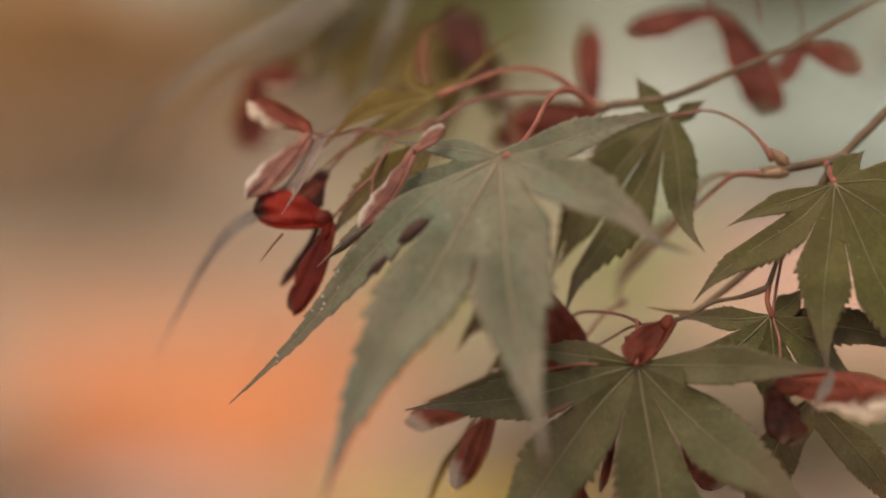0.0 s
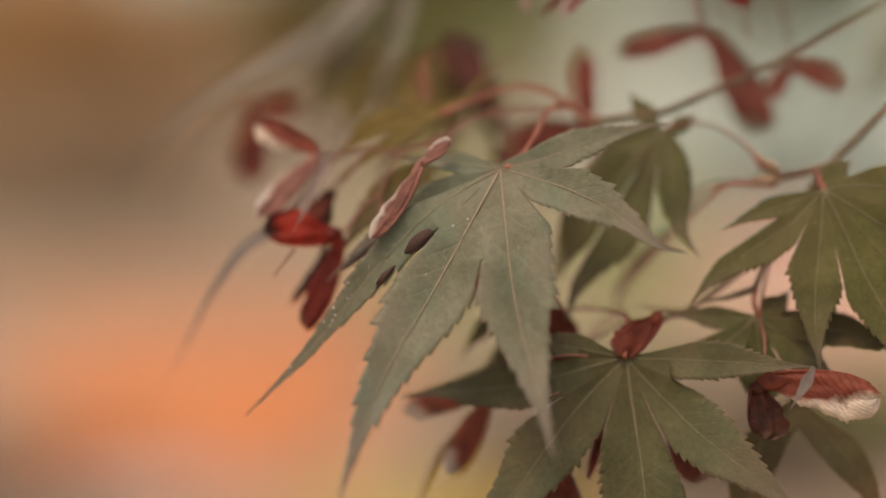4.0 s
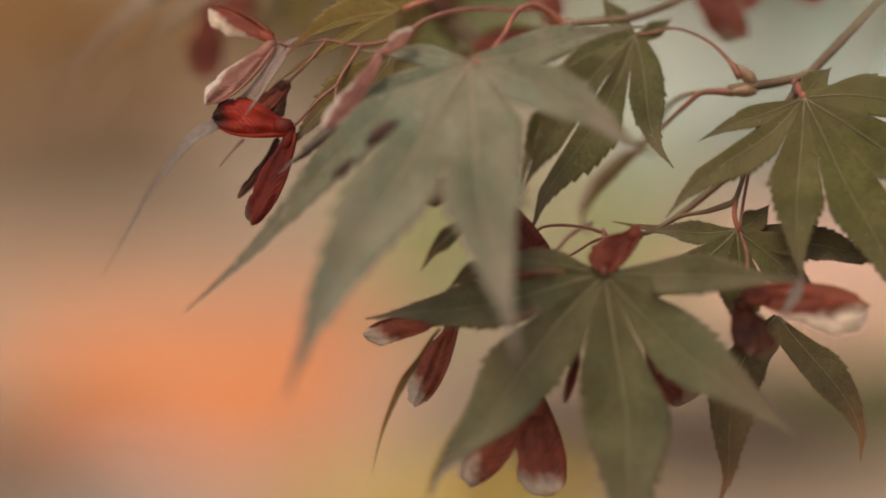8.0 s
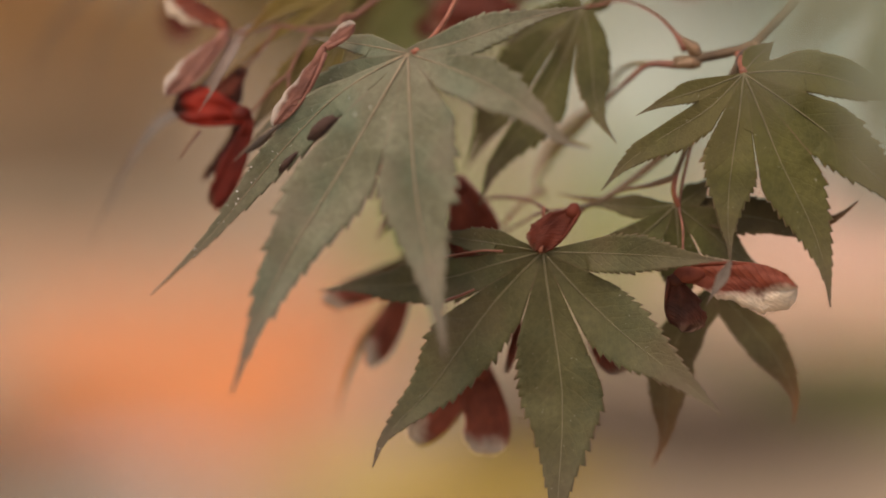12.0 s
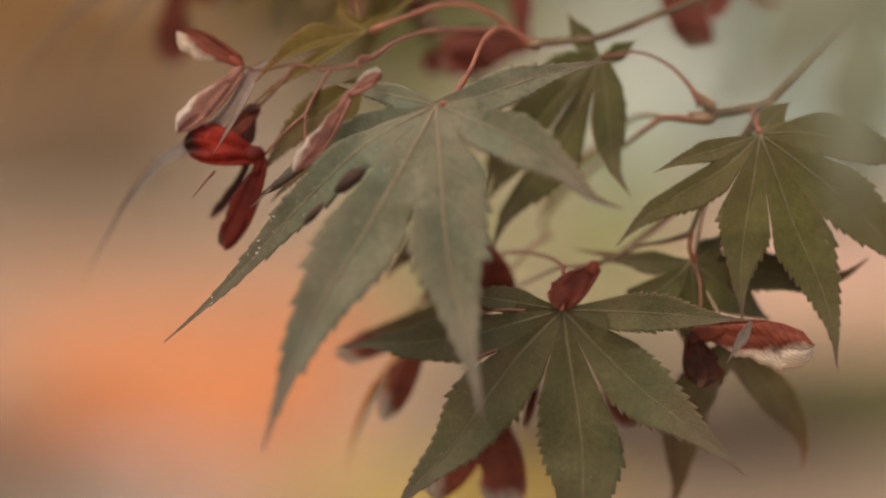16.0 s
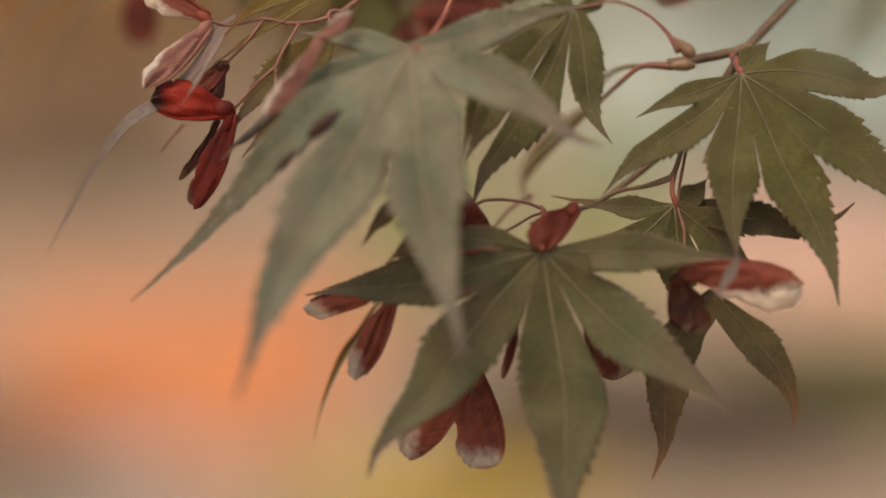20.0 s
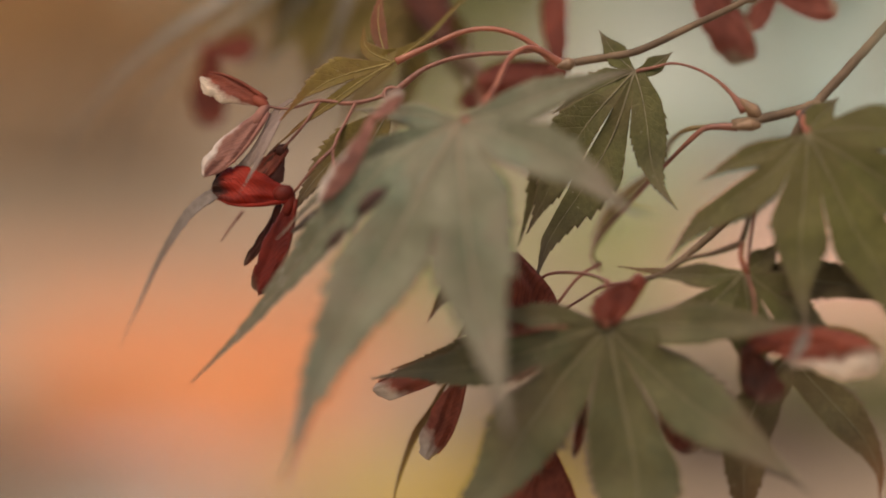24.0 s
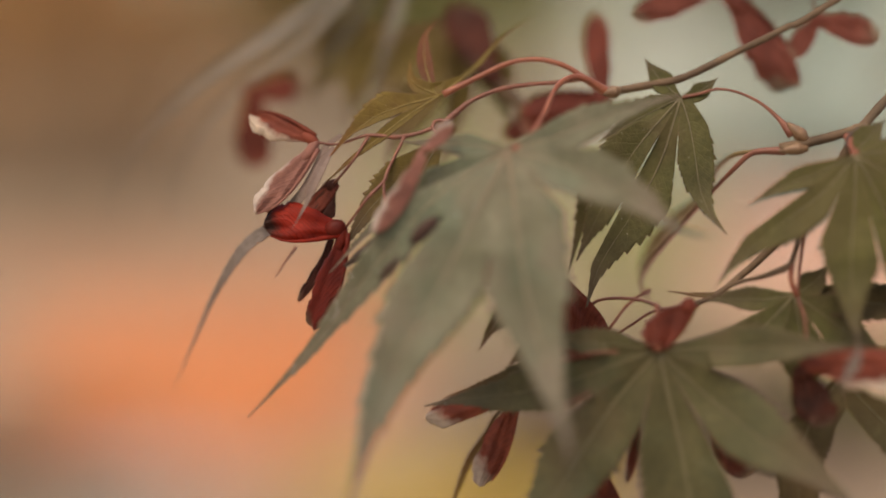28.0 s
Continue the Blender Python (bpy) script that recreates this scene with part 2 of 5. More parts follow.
def tube(bm, points, radii, sides=8, rough=0.0, step=0.0012):
    """A tapered stem through the points (metres), its radii given along it; knobbly by rough."""
    place, length = curve(points)
    n = max(6, min(120, int(length / step)))
    rings = []
    side = None
    for k in range(n + 1):
        s = k / n
        p = place(s)
        ahead = (place(min(1, s + 0.02)) - place(max(0, s - 0.02))).normalized()
        side = ahead.orthogonal() if side is None else (side - ahead * side.dot(ahead))
        side.normalize()
        up = ahead.cross(side)
        r = float(np.interp(s, np.linspace(0, 1, len(radii)), radii))
        ring = []
        for j in range(sides):
            a = 2 * math.pi * j / sides
            d = side * math.cos(a) + up * math.sin(a)
            q = p + d * r * (1 + rough * noise.noise((p + d * r) * 700))
            ring.append(bm.verts.new(q))
        rings.append(ring)
    for a, b in zip(rings, rings[1:]):
        for j in range(sides):
            bm.faces.new((a[j], a[(j + 1) % sides], b[(j + 1) % sides], b[j]))
    bm.faces.new(rings[0][::-1])
    bm.faces.new(rings[-1])
    return bm


def stem(parent, points, radii_mm, mat, name="twig", label="", rough=0.15):
    bm = bmesh.new()
    tube(bm, [cm(p) for p in points], [r * 0.001 for r in radii_mm], 8, rough)
    return part(name, bm, mat, parent, label)


# Width of a lobe along its length: broad middle, long drawn-out tip.
SHAPE_S = np.linspace(0, 1, 101)
SHAPE_W = np.interp(SHAPE_S, (0, 0.12, 0.25, 0.36, 0.48, 0.6, 0.72, 0.82, 0.9, 0.96, 1), (0.3, 0.62, 0.9, 1.0, 0.88, 0.6, 0.34, 0.175, 0.085, 0.045, 0.012))
SHAPE_W[4:-4] = np.convolve(SHAPE_W, np.ones(9) / 9, "valid")
SHAPE_SLIM = np.interp(SHAPE_S, (0, 0.12, 0.25, 0.36, 0.46, 0.58, 0.7, 0.82, 0.9, 0.96, 1), (0.12, 0.34, 0.68, 0.93, 1.0, 0.82, 0.5, 0.24, 0.1, 0.045, 0.012))
SHAPE_SLIM[4:-4] = np.convolve(SHAPE_SLIM, np.ones(9) / 9, "valid")
SHAPE_SLIM_JOINED = np.where(SHAPE_S < 0.4, np.maximum(SHAPE_SLIM, 0.98), SHAPE_SLIM)
SHAPE_JOINED = np.where(SHAPE_S < 0.38, np.maximum(SHAPE_W, 1.12 - 0.3 * SHAPE_S), SHAPE_W)


def thicken(bm, shift):
    """Gives a sheet its thickness: a second face shifted back, and a rim."""
    rim = [(e.verts[0], e.verts[1]) for e in bm.edges if e.is_boundary]
    got = bmesh.ops.duplicate(bm, geom=bm.verts[:] + bm.edges[:] + bm.faces[:])
    twin = got["vert_map"]
    bmesh.ops.translate(bm, vec=shift, verts=[v for v in got["geom"] if isinstance(v, bmesh.types.BMVert)])
    bmesh.ops.reverse_faces(bm, faces=[f for f in got["geom"] if isinstance(f, bmesh.types.BMFace)])
    for p, q in rim:
        bm.faces.new((p, q, twin[q], twin[p]))
    bmesh.ops.recalc_face_normals(bm, faces=bm.faces[:])


def leaf(parent, base, lobes, mat, vein_mat, facing=(0, -1, 0.25), sinus=0.33, fold=0.2, seed=1, label="", teeth=20, name="leaf", veins=True, slim=False):
    """A palmate leaf. lobes: in order round the leaf, each (points from near the base to the tip, half width in cm).
    sinus: how far out the lobes are joined, one number or one for each gap."""
    rng = random.Random(seed)
    base = cm(base)
    n_dir = Vector(facing).normalized()
    lines = []
    for points, width in lobes:
        place, length = curve([base] + [cm(p) for p in points])
        lines.append((place, length, width * 0.01, (place(0.4) - base).normalized()))
    rows, cols = teeth * 6, 5
    count = len(lobes)
    assert count < 3 or sum((a[3].cross(b[3])).dot(n_dir) for a, b in zip(lines, lines[1:])) > 0, label
    joins = [sinus] * (count - 1) if isinstance(sinus, float) else list(sinus)

    def edge(k, s, sign, bite=0.16 if slim else 0.2):
        place, length, full, heading = lines[k]
        ahead = (place(min(1, s + 0.03)) - place(max(0, s - 0.03))).normalized()
        side = n_dir.cross(ahead)
        side.normalize()
        side = side * sign
        other = k + (1 if sign > 0 else -1)
        w = full * float(np.interp(s, SHAPE_S, (SHAPE_SLIM_JOINED if slim else SHAPE_JOINED) if 0 <= other < count else SHAPE_SLIM if slim else SHAPE_W))
        reach = 0.0
        w *= 1 + 0.1 * noise.noise(Vector((s * 7, seed * 2.3 + k, sign * 3.1)))
        if s > 0.2:
            q = s * teeth + 0.6 * noise.noise(Vector((s * 6, seed * 1.3 + k, sign * 2.1))) + 1e-6
            ph = q - math.floor(q)
            which = math.floor(q)
            big = 0.75 + 0.9 * noise.noise(Vector((which * 1.7, seed * 3.1 + k, sign * 5.3)))
            saw = 1.25 * ph * max(0.3, big) * min(1.0, (s - 0.2) * 6) * (1 if s < 0.75 else max(0.3, 1 - (s - 0.75) * 3.2))
            w += bite * (0.75 * w + 0.25 * full) * saw
            reach = min(0.75, saw) * (bite > 0) * length / teeth * (0.42 if ph > 0.7 else 0.12)
        p = place(s)
        if 0 <= other < count:
            # the lobe keeps to its own side of the line half-way to its neighbour
            n = (heading - lines[other][3])
            n = (n - n_dir * n.dot(n_dir)).normalized()
            q = -side.dot(n)
            gap = max(0.0, s - joins[min(k, other)]) * length * 0.02
            if q > 0.05:
                w = min(w, max(full * 0.04, ((p - base).dot(n) - gap) / q))
        return p + side * w + n_dir * w * fold + ahead * reach

    bm = bmesh.new()
    uv = bm.loops.layers.uv.new("UVMap")
    notch = {}
    for k in range(count - 1):
        s = joins[k]
        notch[(k, 1)] = notch[(k + 1, -1)] = (edge(k, s, 1, 0.0) + edge(k + 1, s, -1, 0.0)) * 0.5
    for k in range(count):
        phase = rng.uniform(0, 6)
        for sign in (-1, 1):
            grid = []
            for r in range(rows + 1):
                s = r / rows
                mid = lines[k][0](s)
                if (k, sign) in notch:
                    at = notch[(k, sign)]
                    join = joins[k if sign > 0 else k - 1]
                    if s <= join:
                        e = plain = base + (at - base) * (s / join)
                    else:
                        e = at.lerp(edge(k, s, sign), min(1.0, (s - join) / 0.04))
                        plain = at.lerp(edge(k, s, sign, 0.0), min(1.0, (s - join) / 0.04))
                else:
                    e, plain = edge(k, s, sign), edge(k, s, sign, 0.0)
                line = []
                for c in range(cols + 1):
                    v = c / cols
                    p = e.copy() if c == cols else mid.lerp(plain, v * 1.1)
                    p = p + n_dir * (0.02 * lines[k][2] * math.sin(s * 34 + phase) * v * (0 if s < 0.4 else 1) + 0.06 * lines[k][2] * noise.noise(p * 160)) * min(1, s * 4)
                    line.append((bm.verts.new(p), (s, 0.5 + sign * v * 0.5)))
                grid.append(line)
            for r in range(rows):
                for c in range(cols):
                    quad = [grid[r][c], grid[r + 1][c], grid[r + 1][c + 1], grid[r][c + 1]]
                    if sign > 0:
                        quad = quad[::-1]
                    f = bm.faces.new([q[0] for q in quad])
                    for loop, q in zip(f.loops, quad):
                        loop[uv].uv = q[1]
    bmesh.ops.remove_doubles(bm, verts=bm.verts, dist=0.00002)
    thicken(bm, n_dir * -0.0002)
    blade = part(name, bm, mat, parent, label)
    for k in range(count if veins else 0):
        vb = bmesh.new()
        pts = [lines[k][0](s) + n_dir * 0.00008 for s in np.linspace(0.0, 0.96, 9)]
        w = 0.00023 * min(1.3, max(0.6, lines[k][2] / 0.007))
        tube(vb, pts, [w, w * 0.8, w * 0.55, w * 0.35, w * 0.15], 6, 0.1, 0.0025)
        part("midrib", vb, vein_mat, blade)
    return blade


def wing(parent, joint, tip, width, side, mat, facing=(0, -1, 0.2), bend=0.12, cup=0.05):
    """One winged seed: a straight thick edge, a rounded trailing edge, and the swollen seed at the joint."""
    a, b = cm(joint), cm(tip)
    ahead = (b - a)
    length = ahead.length
    ahead.normalize()
    n_dir = Vector(facing)
    n_dir = (n_dir - ahead * n_dir.dot(ahead)).normalized()
    out = ahead.cross(n_dir) * side
    w = width * 0.01
    bm = bmesh.new()
    uv = bm.loops.layers.uv.new("UVMap")
    rows, cols = 34, 10
    twist = 0.22 * math.sin(tip[0] * 5.3 + tip[2] * 3.7)
    ws = (0.0, 0.08, 0.2, 0.35, 0.55, 0.72, 0.85, 0.93, 0.98, 1.0)
    wf = (0.16, 0.2, 0.38, 0.68, 0.88, 0.94, 0.88, 0.74, 0.56, 0.34)
    wb = (0.14, 0.17, 0.12, 0.08, 0.06, 0.05, 0.0, -0.07, -0.16, -0.26)
    grid = []
    for r in range(rows + 1):
        s = 1 - (1 - r / rows) ** 1.35
        f, back = float(np.interp(s, ws, wf)), float(np.interp(s, ws, wb))
        spine = a + ahead * length * s - out * bend * length * math.sin(s * math.pi) * 0.6
        line = []
        for c in range(cols + 1):
            v = c / cols
            fan = noise.noise(Vector((s * 1.6, v * 7 + s * 2, tip[0] * 3.1)))
            lift = cup * w * math.sin(v * math.pi) * (0.4 + s) + 0.2 * w * fan * min(1, s * 2) + twist * w * (v - 0.3) * s
            ragged = 1 + 0.14 * noise.noise(Vector((s * 8, tip[1], tip[0]))) + 0.07 * noise.noise(Vector((s * 31, tip[0], 2.0)))
            p = spine + out * w * ((f * (ragged if s > 0.3 else 1) + back) * v - back) + n_dir * lift
            p += ahead * length * 0.045 * noise.noise(Vector((s * 4, v * 5, tip[0]))) * s
            line.append((bm.verts.new(p), (s, v)))
        grid.append(line)
    for r in range(rows):
        for c in range(cols):
            quad = [grid[r][c], grid[r + 1][c], grid[r + 1][c + 1], grid[r][c + 1]]
            fc = bm.faces.new([q[0] for q in quad])
            for loop, q in zip(fc.loops, quad):
                loop[uv].uv = q[1]
    thicken(bm, n_dir * -0.00022)
    part("wing", bm, mat, parent)
    nb = bmesh.new()
    bmesh.ops.create_uvsphere(nb, u_segments=12, v_segments=8, radius=1.0)
    m = Matrix((ahead, out, n_dir)).transposed().to_4x4()
    nb.transform(Matrix.Translation(a + ahead * length * 0.1) @ m @ Matrix.Diagonal((length * 0.14, w * 0.2, w * 0.15, 1)))
    part("seed", nb, M_WING_DARK if mat is M_WING_RED else mat, parent)
    # the thick leading edge
    eb = bmesh.new()
    tube(eb, [a + ahead * length * s - out * (bend * length * math.sin(s * math.pi) * 0.6 + w * float(np.interp(s, ws, wb))) for s in (0.05, 0.25, 0.5, 0.75, 0.93)],
         [0.0005, 0.0004, 0.0003, 0.00015], 6, 0.1, 0.002)
    part("wing_rib", eb, mat, parent)


def seed_pair(parent, joint, wings, mat, label="", stalk=None):
    """Two winged seeds (or the one that is left) joined at their stalk."""
    core = bmesh.new()
    bmesh.ops.create_icosphere(core, subdivisions=2, radius=0.0005, matrix=Matrix.Translation(cm(joint)))
    pair = part("samara", core, M_WING_DARK if mat is M_WING_RED else mat, parent, label)
    for w in wings:
        tip, width, side = w[:3]
        wing(pair, joint, tip, width, side, w[3] if len(w) > 3 else mat, *(w[4:5]))
    if stalk:
        sb = bmesh.new()
        tube(sb, [cm(p) for p in stalk], [0.0003, 0.00022, 0.0003], 6, 0.1)
        part("stalk", sb, M_SEED_STALK, pair)
    return pair


# ---- garden ----
def ground_material():
    mat, nt, bsdf = material("dry_lawn", 0.95)
    col = ramp(nt, speckle(nt, 0.5, 6), [(0.3, (0.31, 0.222, 0.142)), (0.5, (0.41, 0.305, 0.2)), (0.7, (0.46, 0.365, 0.245))])
    fine = ramp(nt, speckle(nt, 40, 4), [(0.3, (0.6, 0.6, 0.6)), (0.7, (1.2, 1.2, 1.2))])
    nt.links.new(mix(nt, 1.0, col, fine, "MULTIPLY"), bsdf.inputs["Base Color"])
    bump(nt, bsdf, speckle(nt, 60, 4), 0.6, 0.02)
    return mat


gb = bmesh.new()
bmesh.ops.create_grid(gb, x_segments=60, y_segments=60, size=400)
for v in gb.verts:
    v.co.z = 0.03 * noise.noise(v.co * 0.08)
ground = part("ground", gb, ground_material(), None)
tagged(ground, "dry tan lawn of a garden in autumn", "ground", kind="structure")


def litter_material(name, stops):
    mat, nt, bsdf = material(name, 0.8)
    geo = nt.nodes.new("ShaderNodeNewGeometry")
    col = ramp(nt, geo.outputs["Random Per Island"], stops)
    nt.links.new(mix(nt, 1.0, col, ramp(nt, speckle(nt, 30, 3), [(0.3, (0.7, 0.7, 0.7)), (0.7, (1.1, 1.1, 1.1))]), "MULTIPLY"), bsdf.inputs["Base Color"])
    return mat


def litter(name, label, centre, size, count, leaf_size, mat, seed, height=0.05, turn=0.0):
    """A carpet of fallen leaves: small curled blades in an uneven oval."""
    rng = random.Random(seed)
    verts, faces = [], []
    for _ in range(count):
        a, r = rng.uniform(0, 2 * math.pi), math.sqrt(rng.random())
        r *= 0.8 + 0.35 * noise.noise(Vector((math.cos(a) * 1.5, math.sin(a) * 1.5, seed)))
        x0, y0 = size[0] * r * math.cos(a), size[1] * r * math.sin(a)
        x = centre[0] + x0 * math.cos(turn) - y0 * math.sin(turn)
        y = centre[1] + x0 * math.sin(turn) + y0 * math.cos(turn)
        m = Matrix.Translation((x, y, 0.03 + height * rng.random() * (1 - r * 0.6))) @ pose(0, 0, 0, rng.uniform(-35, 35), rng.uniform(-35, 35), rng.uniform(0, 360))
        s = leaf_size * rng.uniform(0.7, 1.3)
        k = len(verts)
        for p in ((-1, 0, 0.15), (-0.3, -0.5, 0), (0.6, -0.35, 0.1), (1, 0, 0.25), (0.6, 0.35, 0.1), (-0.3, 0.5, 0)):
            verts.append(m @ (Vector(p) * s))
        faces += [(k, k + 1, k + 2, k + 5), (k + 2, k + 3, k + 4, k + 5)]
    me = bpy.data.meshes.new(name)
    me.from_pydata([tuple(v) for v in verts], [], faces)
    me.materials.append(mat)
    return tagged(new(name, me), label, "fallen leaves", kind="stuff")


M_ORANGE = litter_material("orange_litter", [(0.0, (0.74, 0.24, 0.08)), (0.5, (0.86, 0.36, 0.14)), (1.0, (0.9, 0.46, 0.23))])
M_YELLOW = litter_material("yellow_litter", [(0.0, (0.56, 0.38, 0.04)), (0.5, (0.68, 0.49, 0.08)), (1.0, (0.74, 0.56, 0.13))])
M_BROWN = litter_material("brown_litter", [(0.0, (0.058, 0.036, 0.022)), (0.5, (0.092, 0.06, 0.036)), (1.0, (0.135, 0.088, 0.054))])
M_GREEN = litter_material("green_cover", [(0.0, (0.09, 0.098, 0.021)), (0.5, (0.145, 0.155, 0.037)), (1.0, (0.2, 0.21, 0.06))])
M_LIME = litter_material("lime_cover", [(0.0, (0.4, 0.47, 0.17)), (0.5, (0.52, 0.6, 0.25)), (1.0, (0.62, 0.68, 0.34))])
M_ROSE = litter_material("rose_litter", [(0.0, (0.82, 0.5, 0.37)), (0.5, (0.9, 0.62, 0.48)), (1.0, (0.93, 0.7, 0.58))])
M_SAGE = litter_material("sage_cover", [(0.0, (0.15, 0.17, 0.11)), (0.5, (0.21, 0.235, 0.155)), (1.0, (0.28, 0.3, 0.21))])
M_MOSS = litter_material("moss_cover", [(0.0, (0.25, 0.3, 0.1)), (0.5, (0.34, 0.4, 0.16)), (1.0, (0.42, 0.47, 0.22))])
M_OLIVE = litter_material("olive_cover", [(0.0, (0.15, 0.115, 0.03)), (0.5, (0.21, 0.165, 0.045)), (1.0, (0.27, 0.22, 0.07))])
M_RUST = litter_material("rust_cover", [(0.0, (0.45, 0.255, 0.1)), (0.5, (0.58, 0.345, 0.15)), (1.0, (0.67, 0.43, 0.215))])
M_TAN = litter_material("tan_litter", [(0.0, (0.36, 0.26, 0.165)), (0.5, (0.47, 0.345, 0.225)), (1.0, (0.57, 0.43, 0.3))])
M_SALMON = litter_material("salmon_litter", [(0.0, (0.56, 0.27, 0.15)), (0.5, (0.66, 0.36, 0.21)), (1.0, (0.72, 0.44, 0.28))])
M_PALE = litter_material("pale_stones", [(0.0, (0.6, 0.54, 0.5)), (0.5, (0.74, 0.68, 0.65)), (1.0, (0.85, 0.82, 0.8))])
litter("orange_leaf_litter", "carpet of bright orange fallen leaves on the lawn", (-1.0, 6.95), (1.0, 1.55), 14000, 0.05, M_ORANGE, 3)
litter("rose_leaf_litter", "patch of peach-coloured fallen leaves on the lawn", (2.45, 11.2), (1.3, 3.2), 13000, 0.06, M_ROSE, 6)
litter("salmon_leaf_litter", "patch of dull salmon fallen leaves on the lawn", (-1.5, 8.9), (1.5, 1.3), 9000, 0.055, M_SALMON, 12)
litter("yellow_leaf_litter", "patch of golden yellow fallen leaves on the lawn", (0.0, 4.65), (0.5, 0.42), 5500, 0.04, M_YELLOW, 4)
litter("brown_leaf_litter", "patch of dark brown rotting leaves on the lawn", (0.85, 5.95), (1.25, 1.1), 12000, 0.045, M_BROWN, 5)
litter("mauve_leaf_litter", "patch of dull brown rotting leaves on the lawn", (-1.37, 5.4), (0.5, 0.6), 4000, 0.045, M_BROWN, 7)
litter("green_ground_cover", "low green plants on the lawn", (1.9, 6.97), (0.68, 1.25), 7500, 0.05, M_GREEN, 8)
litter("tan_leaf_litter", "patch of dull tan fallen leaves on the lawn", (-3.66, 16.32), (1.1, 2.6), 6000, 0.06, M_TAN, 11)
litter("pale_pebbles", "patch of pale pebbles beside the leaf carpet", (-0.96, 5.05), (0.3, 0.24), 2500, 0.035, M_PALE, 9, 0.02)


def shrub(name, label, centre, radii, count, leaf_size, mat, seed):
    """A shrub: stems from the ground and a loose, uneven crown of small blades."""
    rng = random.Random(seed)
    ob = thing(name, label, "shrub", (centre[0], centre[1], 0), "shrubs of the garden")
    top = centre[2]
    for _ in range(5):
        wood = bmesh.new()
        a = rng.uniform(0, 6.28)
        end = Vector((radii[0] * 0.55 * math.cos(a), radii[1] * 0.55 * math.sin(a), top + radii[2] * rng.uniform(-0.2, 0.4)))
        tube(wood, [Vector((0, 0, -0.02)), end * 0.5 + Vector((0, 0, 0.1)), end], [0.035, 0.02, 0.008], 6, 0.1, 0.1)
        part("stem", wood, M_TWIG, ob)
    verts, faces = [], []
    while len(faces) < 2 * count:
        d = Vector((rng.gauss(0, 1), rng.gauss(0, 1), rng.gauss(0, 1))).normalized()
        r = rng.random() ** 0.4 * (0.85 + 0.4 * noise.noise(d * 2.2 + Vector((seed, 0, 0))))
        c = Vector((d.x * radii[0] * r, d.y * radii[1] * r, top + d.z * radii[2] * r))
        if c.z < 0.03:
            continue
        m = Matrix.Translation(c) @ pose(0, 0, 0, rng.uniform(-70, 70), rng.uniform(-70, 70), rng.uniform(0, 360))
        s = leaf_size * rng.uniform(0.7, 1.3)
        k = len(verts)
        for p in ((-1, 0, 0.15), (-0.3, -0.5, 0), (0.6, -0.35, 0.1), (1, 0, 0.25), (0.6, 0.35, 0.1), (-0.3, 0.5, 0)):
            verts.append(tuple(m @ (Vector(p) * s)))
        faces += [(k, k + 1, k + 2, k + 5), (k + 2, k + 3, k + 4, k + 5)]
    me = bpy.data.meshes.new("crown")
    me.from_pydata(verts, [], faces)
    me.materials.append(mat)
    crown = new("crown", me)
    crown.parent = ob
    return ob


shrub("rust_shrub", "tall rust-brown shrub at the edge of the lawn", (-3.712, 15.095, 1.52), (2.4, 1.2, 1.5), 5000, 0.09, M_RUST, 1)
shrub("tan_shrub", "low dry tan shrub before the rust-brown one", (-3.041, 13.192, 0.63), (2.0, 0.5, 0.45), 4500, 0.07, M_TAN, 8)
shrub("olive_shrub", "tall olive-brown shrub behind the lawn", (-0.953, 17.15, 1.94), (1.9, 1.0, 1.25), 5000, 0.09, M_OLIVE, 2)
shrub("olive_shrub", "tall olive-brown shrub behind the lawn", (0.442, 17.211, 2.518), (1.0, 0.8, 1.0), 2500, 0.09, M_OLIVE, 3)
shrub("lime_shrub", "low yellow-green shrub on the lawn", (1.02, 8.941, 0.371), (0.33, 0.3, 0.46), 3000, 0.06, M_LIME, 4)
shrub("lime_shrub", "low yellow-green shrub on the lawn", (0.0, 8.6, 0.42), (0.34, 0.28, 0.5), 2600, 0.06, M_LIME, 5)

shrub("grey_green_shrub", "tall grey-green shrub before the pale wall", (2.648, 13.143, 2.078), (1.3, 0.7, 0.6), 7000, 0.08, M_SAGE, 6)
shrub("lime_shrub", "tall yellow-green shrub before the pale wall", (0.965, 12.611, 1.797), (0.34, 0.3, 0.42), 1400, 0.07, M_MOSS, 7)
shrub("lime_shrub", "yellow-green shrub behind the leaf carpet", (0.1, 12.0, 1.3), (0.4, 0.3, 0.42), 2600, 0.06, M_MOSS, 9)


def plaster_material():
    mat, nt, bsdf = material("pale_plaster", 0.9)
    col = ramp(nt, speckle(nt, 0.9, 5), [(0.3, (0.38, 0.6, 0.55)), (0.5, (0.54, 0.71, 0.65)), (0.68, (0.84, 0.77, 0.72))])
    nt.links.new(mix(nt, 1.0, col, ramp(nt, speckle(nt, 14, 5), [(0.3, (0.9, 0.9, 0.9)), (0.7, (1.03, 1.03, 1.03))]), "MULTIPLY"), bsdf.inputs["Base Color"])
    bump(nt, bsdf, speckle(nt, 50, 4), 0.4, 0.01)
    return mat


